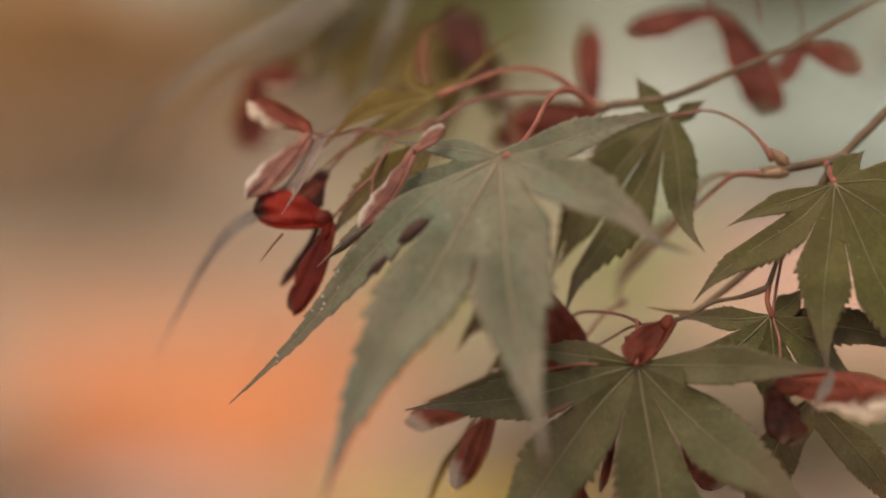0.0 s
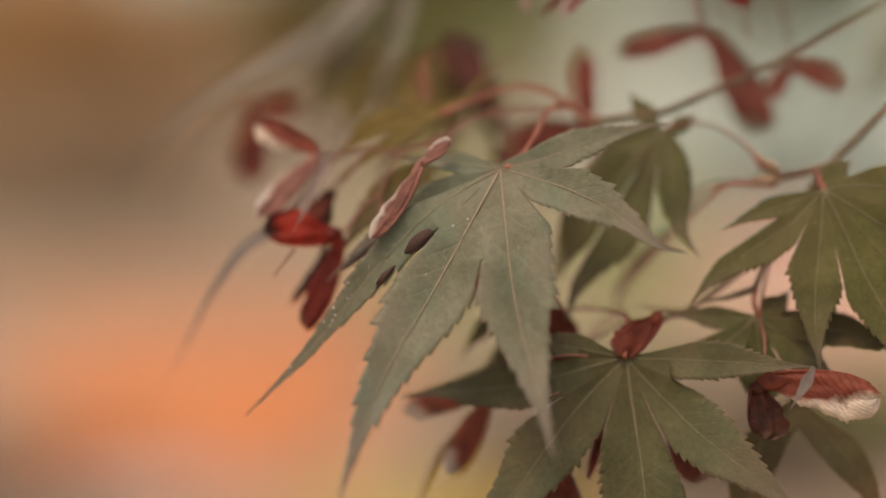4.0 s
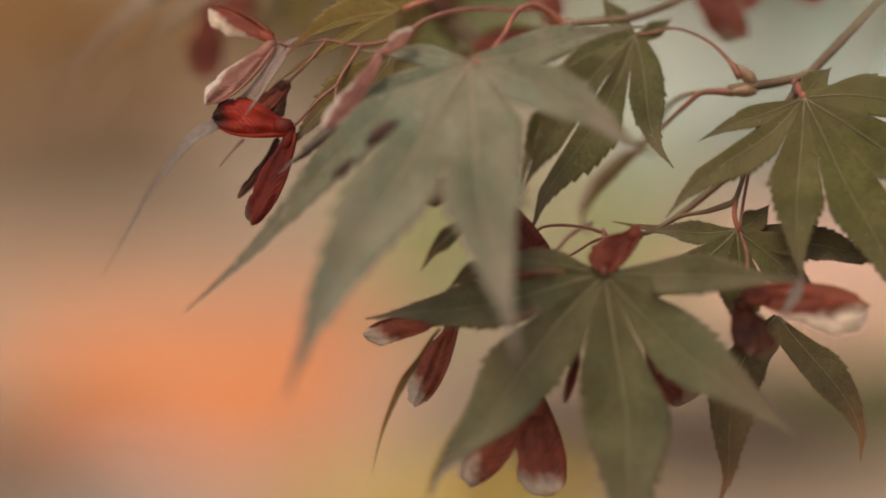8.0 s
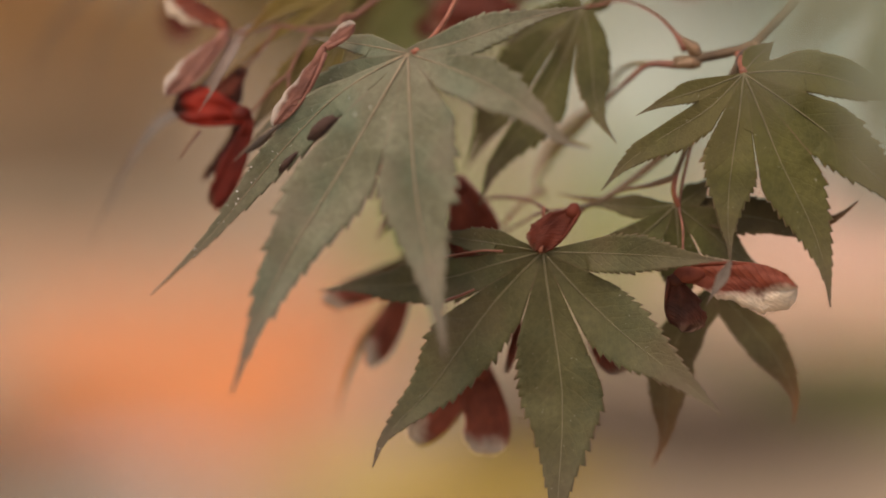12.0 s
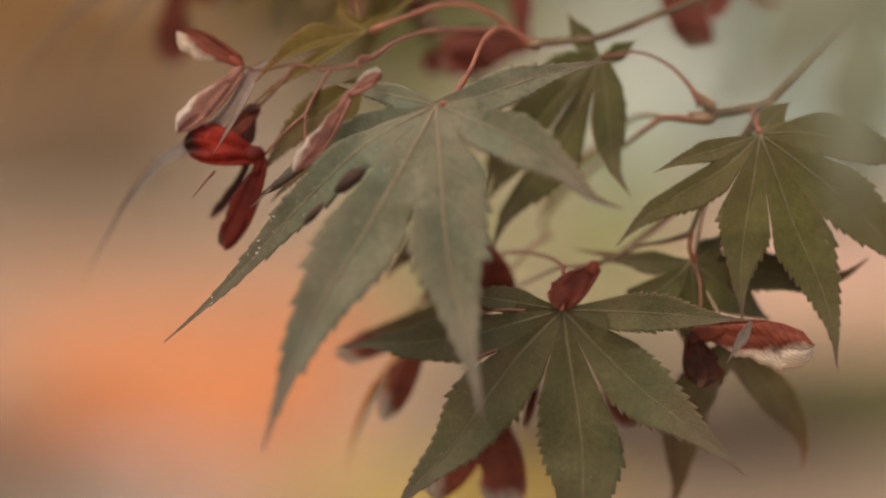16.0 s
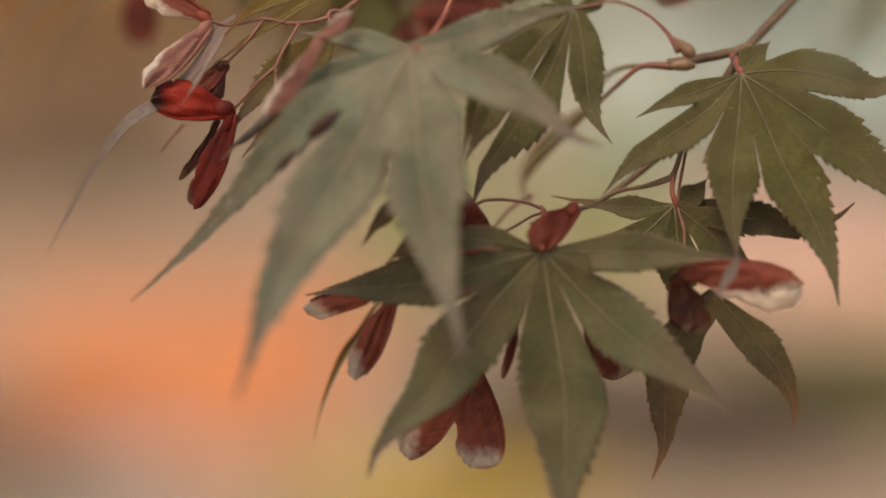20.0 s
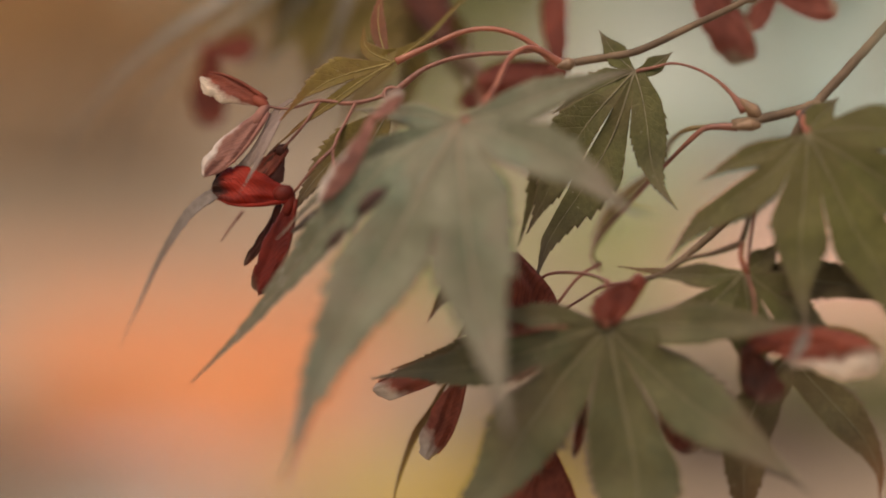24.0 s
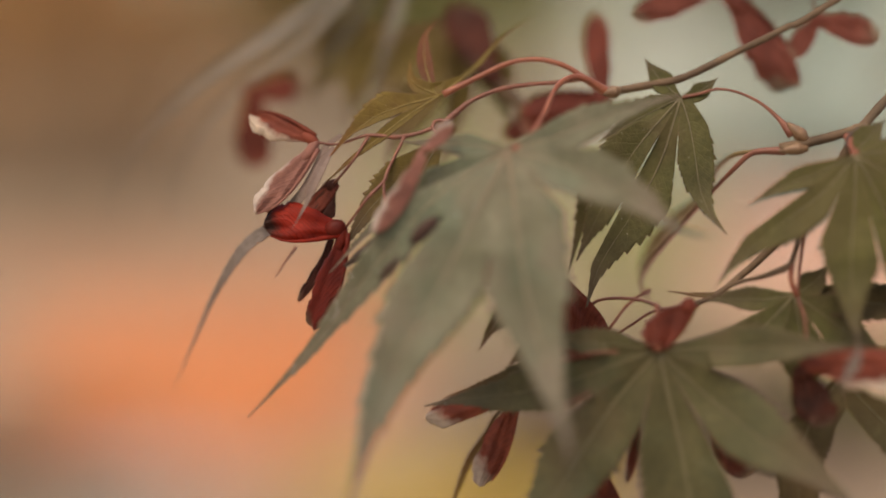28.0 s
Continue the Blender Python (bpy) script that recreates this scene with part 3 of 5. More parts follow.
M_PLASTER = plaster_material()
wall = thing("garden_wall", "pale plastered garden wall behind the lawn", "wall", (3.6, 15.0, 0))
wb_ = bmesh.new()
bmesh.ops.create_cube(wb_, size=1.0, matrix=Matrix.Translation((0, 0, 1.1)) @ Matrix.Diagonal((4.6, 0.3, 2.3, 1)))
bmesh.ops.bevel(wb_, geom=wb_.edges[:], offset=0.02, segments=2, affect="EDGES")
part("wall_body", wb_, M_PLASTER, wall)
cb_ = bmesh.new()
bmesh.ops.create_cube(cb_, size=1.0, matrix=Matrix.Translation((0, 0, 2.29)) @ Matrix.Diagonal((4.7, 0.42, 0.09, 1)))
bmesh.ops.bevel(cb_, geom=cb_.edges[:], offset=0.015, segments=2, affect="EDGES")
part("coping", cb_, M_PALE, wall)

# ---- the maple branch ----
branch = thing("maple_branch", "swaying Japanese maple branch with green leaves and red winged seeds", "branch", (0.03, 0.2930, 1.4))

# main twig
SWING["now"] = "still"
stem(branch, [(16.9, 3.4, 13.5), (10.94, 2.4, 8.3), (3.97, 1.3, 4.14), (3.12, 1.2, 3.7), (2.07, 1.1, 3.23), (1.13, 1, 2.82), (0.52, 1, 2.72), (-0.15, 1, 2.62)], [2.8, 2.0, 0.95, 0.75, 0.62, 0.66, 0.62, 0.75], M_TWIG, label="bare brown main twig")
# side twig with its buds
stem(branch, [(13.08, 2.0, 10.92), (8.44, 1.4, 6.17), (4.64, 0.75, 2.22), (4.14, 0.6, 1.76), (3.7, 0.55, 1.62), (3.15, 0.5, 1.5), (2.7, 0.5, 1.43)], [2.6, 2.0, 1.3, 1.05, 0.8, 0.85, 0.95], M_TWIG, label="brown side twig")
stem(branch, [(2.93, 0.5, 1.65), (2.73, 0.57, 1.95), (2.41, 0.63, 2.27), (2.03, 0.7, 2.48), (1.69, 0.77, 2.56), (1.4, 0.83, 2.5), (1.08, 0.9, 2.45)], [0.9, 0.42, 0.28, 0.25, 0.25, 0.28, 0.36], M_SEED_STALK, "petiole")
stem(branch, [(2.8, 0.5, 1.38), (2.27, 0.6, 1.39), (1.94, 0.8, 1.14), (1.47, 1.3, 0.66), (0.93, 1.8, 0.07), (0.47, 2.1, -0.46), (0.28, 2.2, -0.82), (0.45, 2.2, -1.12)], [0.8, 0.5, 0.4, 0.36, 0.36, 0.36, 0.4, 0.26], M_SEED_STALK)
stem(branch, [(2.37, 0.6, 1.4), (2, 1.2, 1.41), (1.76, 2, 1.23), (1.57, 2.6, 0.78), (1.06, 3, 0.36), (0.68, 3.2, -0.07), (0.39, 3.2, -0.6)], [0.45, 0.45, 0.45, 0.5, 1.1, 1.4, 0.7], M_TWIG_GREEN)
stem(branch, [(0.4, 1.5, -0.96), (-0.03, 1.2, -1.21), (-0.41, 1, -1.65)], [0.4, 0.3, 0.3], M_STALK)
for tip_of_bud, root_of_bud in (((2.85, 0.45, 1.87), (3.18, 0.5, 1.54)), ((2.67, 0.45, 1.38), (3.19, 0.5, 1.42)), ((-0.33, 0.85, 2.56), (-0.02, 0.95, 2.64))):
    bb = bmesh.new()
    tube(bb, [cm(root_of_bud), cm(root_of_bud).lerp(cm(tip_of_bud), 0.35), cm(root_of_bud).lerp(cm(tip_of_bud), 0.75), cm(tip_of_bud)], [0.0007, 0.0013, 0.0009, 0.0002], 10, 0.2, 0.0004)
    part("bud", bb, M_BUD, branch, "swollen orange-brown bud")

stem(branch, [(4.1, 0.45, 1.71), (3.9, 0.3, 1.59), (3.8, 0.15, 1.42), (3.85, 0.05, 1.29), (3.93, 0, 1.34)], [0.5, 0.45, 0.4, 0.36, 0.2], M_TWIG_DARK, "bud_scale", "dark curled bud scale")
stem(branch, [(4.19, 0.5, 1.77), (4.16, 0.3, 1.58), (4.01, 0.1, 1.35)], [0.6, 0.55, 0.3], M_TWIG, "bud_scale")
# red stalks of the broad leaf and of the olive one, and the seed stalks
SWING["now"] = "broad"
stem(branch, [(-0.22, 0.95, 2.59), (-0.6, 0.8, 2.83), (-0.89, 0.6, 2.87), (-1.18, 0.2, 2.65), (-1.42, -0.2, 2.15), (-1.71, -0.6, 1.72), (-1.98, -0.8, 1.51)], [0.95, 0.6, 0.5, 0.46, 0.46, 0.5, 0.65], M_STALK, "petiole")
SWING["now"] = "seeds"
stem(branch, [(-0.28, 1, 2.63), (-0.59, 1, 2.86), (-0.98, 1, 3.14), (-1.48, 1, 3.29), (-1.99, 1, 3.25), (-2.57, 0.9, 3.01), (-3.19, 0.8, 2.73)], [0.95, 0.55, 0.5, 0.46, 0.46, 0.5, 0.7], M_STALK, "petiole")
stem(branch, [(-0.69, 1, 2.89), (-1.15, 1, 2.85), (-1.66, 0.9, 2.83), (-2.22, 0.8, 2.75), (-2.74, 0.7, 2.55), (-3.16, 0.7, 2.24), (-3.63, 0.7, 2.06), (-4.08, 0.65, 2), (-4.58, 0.6, 2.06), (-5.1, 0.6, 1.93), (-5.52, 0.6, 1.99)], [0.45, 0.42, 0.42, 0.42, 0.42, 0.6, 0.36, 0.42, 0.34, 0.22, 0.26], M_SEED_STALK, "seed_stalk")
stem(branch, [(-3.92, 0.6, 1.99), (-4.07, 0.5, 1.7), (-4.23, 0.4, 1.4), (-4.31, 0.3, 1.19), (-4.61, 0.2, 0.9), (-5.02, 0.3, 0.43)], [0.34, 0.27, 0.3, 0.36, 0.24, 0.26], M_SEED_STALK, "seed_stalk")
stem(branch, [(-4.31, 0.3, 1.19), (-4.3, 0.1, 0.7), (-4.36, -0.2, 0.16)], [0.3, 0.24, 0.24], M_SEED_STALK, "seed_stalk")
stem(branch, [(-4.56, 0.6, 2.04), (-4.85, 0.5, 1.61), (-5.22, 0.6, 1.23)], [0.3, 0.26, 0.24], M_SEED_STALK, "seed_stalk")
stem(branch, [(-3.11, 0.7, 2.22), (-3.34, 0.65, 2.26), (-3.41, 0.6, 2.11), (-3.31, 0.55, 2.03)], [0.45, 0.34, 0.34, 0.3], M_SEED_STALK, "seed_stalk")
stem(branch, [(-5.03, -0.1, -0.27), (-4.75, -0.2, -0.07), (-4.49, -0.35, 0.13), (-4.27, -0.45, 0.29)], [0.3, 0.75, 0.6, 0.5], M_TWIG_DARK, "seed_stalk")
stem(branch, [(-5.87, -0.05, 0.12), (-6.06, -0.05, -0.11), (-6.27, 0, -0.39)], [0.3, 0.2, 0.1], M_SEED_STALK, "seed_stalk")

# dark twig down to the lower leaves
SWING["now"] = "lower"
stem(branch, [(4.02, 0.4, 1.59), (3.42, 0.6, 0.64), (2.68, 0.7, -0.16), (1.93, 0.6, -0.8), (1.32, 0.4, -1.18), (0.72, 0.1, -1.33), (0.43, -0.2, -1.53), (0.33, -0.5, -1.86)], [0.95, 0.85, 0.8, 0.75, 0.6, 0.45, 0.4, 0.55], M_TWIG)
stem(branch, [(1.4, 0.3, -1.16), (1.78, 0.25, -0.92), (2.26, 0.15, -0.82), (2.71, 0.05, -0.66), (2.76, 0.05, -0.56)], [0.5, 0.4, 0.36, 0.55, 0.6], M_TWIG)
stem(branch, [(2.76, 0.05, -0.6), (2.89, 0.15, -0.25), (3.02, 0.3, 0.09), (3.19, 0.4, 0.44)], [0.5, 0.42, 0.4, 0.4], M_TWIG)
stem(branch, [(2.76, 0.05, -0.62), (2.72, 0, -0.89), (2.82, 0, -1.18)], [0.55, 0.45, 0.55], M_STALK, "petiole")
stem(branch, [(3.14, 0.35, 0.26), (2.97, 0.2, -0.35), (2.83, 0, -1.13), (2.88, -0.3, -1.57), (2.87, -0.5, -2.28)], [0.32, 0.3, 0.26, 0.24, 0.24], M_SEED_STALK, "seed_stalk")
stem(branch, [(-0.8, 0.9, -1.34), (-0.61, 0.7, -1.14), (-0.24, 0.5, -1.1), (0.18, 0.3, -1.16), (0.45, -0.1, -1.29)], [0.3, 0.3, 0.3, 0.3, 0.36], M_SEED_STALK, "seed_stalk")
stem(branch, [(-0.42, 0.9, -1.84), (0.01, 0.6, -1.57), (0.42, 0.3, -1.34), (1.15, 0.3, -1.28)], [0.26, 0.24, 0.26, 0.36], M_SEED_STALK, "seed_stalk")
stem(branch, [(0.38, -0.2, -1.21), (0.39, -0.3, -1.53), (0.34, -0.6, -2.01)], [0.32, 0.42, 0.5], M_STALK, "petiole")
stem(branch, [(-1.38, -0.5, -2.13), (-0.72, -0.62, -2), (-0.33, -0.66, -2)], [0.2, 0.18, 0.26], M_SEED_STALK, "seed_stalk")
stem(branch, [(-1.35, -0.75, -2.89), (-1.08, -0.85, -2.79), (-0.82, -0.9, -2.66)], [0.24, 0.3, 0.2], M_SEED_STALK, "seed_stalk")

SWING["now"] = "broad"
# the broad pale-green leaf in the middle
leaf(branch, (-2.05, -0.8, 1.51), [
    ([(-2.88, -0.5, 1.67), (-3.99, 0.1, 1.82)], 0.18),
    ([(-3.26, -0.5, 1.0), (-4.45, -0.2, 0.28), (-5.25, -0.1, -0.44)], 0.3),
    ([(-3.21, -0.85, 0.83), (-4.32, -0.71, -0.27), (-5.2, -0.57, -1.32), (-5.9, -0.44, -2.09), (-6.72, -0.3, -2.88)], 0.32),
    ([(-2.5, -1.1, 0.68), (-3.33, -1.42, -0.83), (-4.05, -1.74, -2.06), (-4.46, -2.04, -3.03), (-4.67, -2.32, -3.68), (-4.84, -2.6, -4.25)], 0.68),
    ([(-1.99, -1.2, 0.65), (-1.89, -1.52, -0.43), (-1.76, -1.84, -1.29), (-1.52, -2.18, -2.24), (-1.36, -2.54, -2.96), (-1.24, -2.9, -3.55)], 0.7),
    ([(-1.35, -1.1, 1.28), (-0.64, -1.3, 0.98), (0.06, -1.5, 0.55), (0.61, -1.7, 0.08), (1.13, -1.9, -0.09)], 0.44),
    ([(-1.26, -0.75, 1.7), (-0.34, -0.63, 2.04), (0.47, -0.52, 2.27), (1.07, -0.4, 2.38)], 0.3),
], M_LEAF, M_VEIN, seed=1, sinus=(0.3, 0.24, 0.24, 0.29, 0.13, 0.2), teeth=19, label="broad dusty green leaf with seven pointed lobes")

SWING["now"] = "lower"
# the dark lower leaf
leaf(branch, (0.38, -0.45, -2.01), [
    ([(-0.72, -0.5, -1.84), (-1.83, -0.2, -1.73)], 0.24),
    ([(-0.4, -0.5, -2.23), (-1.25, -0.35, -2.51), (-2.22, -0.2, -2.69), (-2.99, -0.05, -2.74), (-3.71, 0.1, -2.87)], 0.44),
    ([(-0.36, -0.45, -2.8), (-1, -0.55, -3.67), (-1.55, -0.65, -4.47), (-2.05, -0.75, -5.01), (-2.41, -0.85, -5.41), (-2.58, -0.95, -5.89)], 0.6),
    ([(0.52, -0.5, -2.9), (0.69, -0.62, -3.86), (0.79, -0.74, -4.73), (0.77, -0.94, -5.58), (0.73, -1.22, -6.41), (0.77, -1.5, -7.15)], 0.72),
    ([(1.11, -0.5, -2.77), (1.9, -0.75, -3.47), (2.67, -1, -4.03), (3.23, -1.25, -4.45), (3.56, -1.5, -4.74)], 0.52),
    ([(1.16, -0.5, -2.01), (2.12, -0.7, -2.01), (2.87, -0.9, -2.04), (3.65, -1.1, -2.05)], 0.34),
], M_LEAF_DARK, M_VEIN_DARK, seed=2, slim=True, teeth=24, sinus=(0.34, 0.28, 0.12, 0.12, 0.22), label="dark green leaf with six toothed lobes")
leaf(branch, (3.63, -1.2, -2.05), [
    ([(3.54, -1.2, -2.24), (3.42, -1.18, -2.48), (3.25, -1.15, -2.81)], 0.1),
], M_LEAF_MAUVE, M_VEIN, seed=22, veins=False, facing=(0.3, -0.9, 0.3), label="curled pale tip of the dark leaf")
SWING["now"] = "side"
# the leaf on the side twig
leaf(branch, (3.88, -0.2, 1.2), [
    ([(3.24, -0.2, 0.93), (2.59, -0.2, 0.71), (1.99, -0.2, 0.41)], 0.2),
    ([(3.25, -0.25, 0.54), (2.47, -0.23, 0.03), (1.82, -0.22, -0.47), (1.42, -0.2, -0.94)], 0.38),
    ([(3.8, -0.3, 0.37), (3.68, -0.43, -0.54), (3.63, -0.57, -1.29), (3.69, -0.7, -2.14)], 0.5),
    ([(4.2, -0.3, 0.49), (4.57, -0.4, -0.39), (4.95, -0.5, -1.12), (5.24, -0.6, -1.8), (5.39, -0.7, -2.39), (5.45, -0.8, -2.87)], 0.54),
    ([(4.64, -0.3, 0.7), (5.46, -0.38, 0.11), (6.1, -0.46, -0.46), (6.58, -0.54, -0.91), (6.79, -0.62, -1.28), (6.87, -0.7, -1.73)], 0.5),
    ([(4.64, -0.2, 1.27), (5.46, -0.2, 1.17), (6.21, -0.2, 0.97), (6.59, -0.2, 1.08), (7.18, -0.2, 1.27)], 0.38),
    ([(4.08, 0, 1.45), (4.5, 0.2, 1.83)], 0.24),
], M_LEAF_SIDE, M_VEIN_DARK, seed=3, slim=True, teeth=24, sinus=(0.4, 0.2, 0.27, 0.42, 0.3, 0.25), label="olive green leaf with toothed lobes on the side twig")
stem(branch, [(3.87, 0.4, 1.58), (3.87, 0.1, 1.4), (3.88, -0.2, 1.2)], [0.8, 0.65, 0.75], M_STALK, "petiole")
SWING["now"] = "lower"
# small dark leaf behind it
leaf(branch, (2.77, 0, -1.15), [
    ([(2.22, 0.1, -1.22), (1.66, 0.15, -1.18), (1.22, 0.2, -1.22)], 0.22),
    ([(2.32, 0, -1.6), (1.75, 0.05, -2.03), (1.22, 0.1, -2.41)], 0.5),
    ([(2.84, 0, -1.87), (2.92, 0.05, -2.67), (3, 0.1, -3.22)], 0.45),
    ([(3.28, 0, -1.54), (3.83, 0.05, -1.96), (4.32, 0.1, -2.26)], 0.4),
    ([(3.16, 0.2, -0.94), (3.43, 0.3, -0.63)], 0.22),
], M_LEAF_MID, M_VEIN_DARK, seed=4, slim=True, sinus=0.26, label="small olive leaf")
leaf(branch, (2.83, 0.15, -1.18), [
    ([(2.25, 0.3, -1.21), (1.34, 0.4, -1.12), (0.66, 0.5, -1.01)], 0.14),
    ([(2.99, 0.3, -1.55), (2.96, 0.3, -1.96)], 0.2),
    ([(3.57, 0.2, -1.28), (4.39, 0.15, -1.39), (5.1, 0.1, -1.53), (5.65, 0.05, -1.34), (6.03, 0, -1.02)], 0.36),
], M_LEAF_BROWN, M_VEIN_DARK, seed=14, sinus=0.2, facing=(0, -0.8, 0.5), label="dark brown curled leaf")
# leaf hanging behind the pale-tipped seeds
leaf(branch, (3.59, 0.4, -2.63), [
    ([(3.1, 0.35, -3.22), (2.8, 0.29, -3.94), (2.72, 0.23, -4.7), (2.71, 0.17, -5.35), (2.61, 0.11, -5.7), (2.48, 0.05, -6)], 0.43),
    ([(3.92, 0.35, -3.04), (4.35, 0.3, -3.52), (4.75, 0.25, -4.01), (5, 0.2, -4.48), (5.05, 0.15, -4.78), (5.02, 0.1, -5.14)], 0.34),
], M_LEAF_BROWN, M_VEIN_DARK, seed=5, slim=True, teeth=24, sinus=0.12, label="drooping brownish green leaf behind the seeds")
# dark brown leaf half hidden behind the dark green one
leaf(branch, (-1, 1.2, -2.13), [
    ([(-1.45, 1.2, -1.97), (-1.8, 1.25, -1.94), (-2.33, 1.3, -2.36)], 0.2),
    ([(-1.56, 1, -2.31), (-2.26, 0.97, -2.6), (-3.06, 0.93, -2.7), (-3.41, 0.9, -2.77)], 0.3),
    ([(-1.36, 1.2, -2.53), (-1.72, 1.3, -3.02)], 0.26),
], M_LEAF_BROWN, M_VEIN_DARK, seed=20, slim=True, sinus=0.2, label="dark brown leaf behind the lower leaf")
leaf(branch, (-2.35, 1.4, -2.97), [
    ([(-2.52, 1.4, -3.19), (-2.73, 1.4, -3.56), (-2.99, 1.4, -3.93), (-3.2, 1.4, -4.39), (-3.39, 1.4, -4.95), (-3.54, 1.4, -5.67)], 0.065),
], M_LEAF_OLIVE, M_VEIN_DARK, seed=9, sinus=0.2, teeth=26, veins=False, label="thin brown leaf tip")
SWING["now"] = "still"
# leaf in the gap behind
leaf(branch, (1.05, 0.9, 2.45), [
    ([(0.74, 1, 2.76), (0.45, 1.1, 3.22)], 0.2),
    ([(0.19, 1, 2.07), (-0.43, 1.1, 1.75)], 0.28),
    ([(0.01, 1.1, 1.53), (-0.61, 1.2, 0.54), (-1.1, 1.3, -0.61)], 0.44),
    ([(0.2, 0.8, 1.55), (-0.39, 0.9, 0.62), (-0.93, 1, -0.39)], 0.52),
    ([(0.62, 0.8, 1.28), (0.01, 0.73, 0.29), (-0.53, 0.67, -0.49), (-0.8, 0.6, -1.21)], 0.54),
    ([(1.17, 0.8, 1.97), (1.24, 0.65, 1.29), (1.28, 0.5, 0.76), (1.41, 0.35, 0.34), (1.67, 0.2, -0.04)], 0.32),
    ([(1.36, 0.9, 2.52), (1.75, 1, 2.79)], 0.16),
], M_LEAF_MID, M_VEIN_DARK, seed=7, slim=True, sinus=0.2, label="narrow-lobed green leaf behind the broad one")
# tips of leaves that hide behind the broad leaf
leaf(branch, (-1.87, 1.2, -1.02), [
    ([(-2.24, 1.2, -1.27), (-2.53, 1.2, -1.58), (-2.77, 1.2, -1.95)], 0.16),
], M_LEAF_BROWN, M_VEIN, seed=8, sinus=0.2, teeth=12, label="small brown leaf tip")
leaf(branch, (-2.13, 1.2, -0.21), [
    ([(-2.71, 1.2, -0.5), (-2.97, 1.2, -0.62), (-3.23, 1.2, -0.7)], 0.12),
], M_LEAF_RUST, M_VEIN, seed=23, sinus=0.2, teeth=10, veins=False, label="small rust-red leaf tip")
SWING["now"] = "seeds"
# brownish leaf in the shade under the stalks
leaf(branch, (-3.34, 0.5, 1.8), [
    ([(-4.02, 0.5, 1.24), (-4.62, 0.5, 0.71), (-5.15, 0.4, -0.02)], 0.34),
    ([(-3.8, 0.4, 1.04), (-4.28, 0.3, 0.3), (-4.87, 0.3, -0.43)], 0.34),
], M_LEAF_SHADE, M_VEIN_DARK, seed=15, sinus=0.3, label="dark brownish leaf in the shade")
# olive leaf with narrow lobes, and its long lobe that curls down before the seeds
leaf(branch, (-3.25, 0.8, 2.72), [
    ([(-2.6, 1.2, 3.24), (-2.02, 1.5, 3.84), (-1.33, 1.8, 4.23)], 0.05),
    ([(-3.72, 0.9, 2.99), (-3.77, 1, 3.41)], 0.14),
    ([(-3.85, 0.75, 2.58), (-4.42, 0.63, 2.39), (-4.89, 0.52, 2.05), (-5.26, 0.4, 1.7)], 0.34),
    ([(-3.81, 0.7, 2.4), (-4.44, 0.6, 1.96), (-4.97, 0.5, 1.57), (-5.44, 0.4, 1.16)], 0.1),
], M_LEAF_OLIVE, M_VEIN_OLIVE, seed=6, sinus=(0.2, 0.25, 0.3), label="yellowish olive leaf with narrow lobes")
leaf(branch, (-3.35, 0.85, 2.78), [
    ([(-3.47, 0.95, 3.17), (-3.51, 1.03, 3.56), (-3.45, 1.12, 3.89), (-3.22, 1.2, 4.15)], 0.14),
], M_LEAF_RUST, M_VEIN_OLIVE, seed=18, teeth=14, label="narrow upright reddish brown lobe")
leaf(branch, (-5.05, 0.7, 2.11), [
    ([(-5.34, 0.6, 1.88), (-5.57, 0.55, 1.42), (-5.84, 0.5, 1.01), (-6.33, 0.7, 0.57), (-6.86, 0.9, 0.25), (-7.32, 1.15, -0.25), (-7.71, 1.4, -0.81), (-8.05, 1.55, -1.44), (-8.52, 1.7, -2.34)], 0.11),
], M_LEAF_MAUVE, M_VEIN, seed=16, teeth=24, fold=0.12, veins=False, label="long curled grey lobe hanging before the seeds")
leaf(branch, (-5.19, 0.55, 1.89), [
    ([(-5.44, 0.2, 1.42), (-5.67, 0.02, 0.87), (-5.89, -0.15, 0.46)], 0.09),
], M_LEAF_MAUVE, M_VEIN, seed=24, teeth=16, veins=False, label="folded grey edge of the curled lobe")
SWING["now"] = "still"

# blurred olive leaves and dark twig further back
leaf(branch, (-4.64, 5.0, 4.73), [
    ([(-5.36, 5.0, 4.2), (-6.23, 5.0, 3.1)], 0.5),
    ([(-5.04, 5.0, 3.72), (-5.34, 5.0, 2.47)], 0.5),
    ([(-4.36, 5.2, 3.82), (-4.18, 5.2, 2.76)], 0.4),
], M_LEAF_SHADE, M_VEIN_OLIVE, seed=17, label="olive leaf further back, out of focus")
stem(branch, [(-2.9, 4.1, 4.63), (-2.89, 3.7, 4.1), (-2.2, 3.5, 3.19), (-1.47, 3.3, 2.44), (-0.9, 3.1, 1.77)], [0.8, 1.6, 1.5, 1.2, 0.8], M_TWIG)

leaf(branch, (-2.91, 4.0, 4.59), [
    ([(-3.72, 4.0, 3.97), (-4.68, 4.0, 2.91)], 0.5),
    ([(-3.71, 4.0, 3.19), (-4.52, 4.0, 1.67)], 0.55),
    ([(-3.22, 4.2, 3.07), (-3.42, 4.2, 1.51)], 0.5),
    ([(-2.3, 4.2, 3.46), (-1.92, 4.2, 2.32)], 0.4),
], M_LEAF_SHADE, M_VEIN_OLIVE, seed=19, slim=True, label="olive leaf behind the red stalks, out of focus")

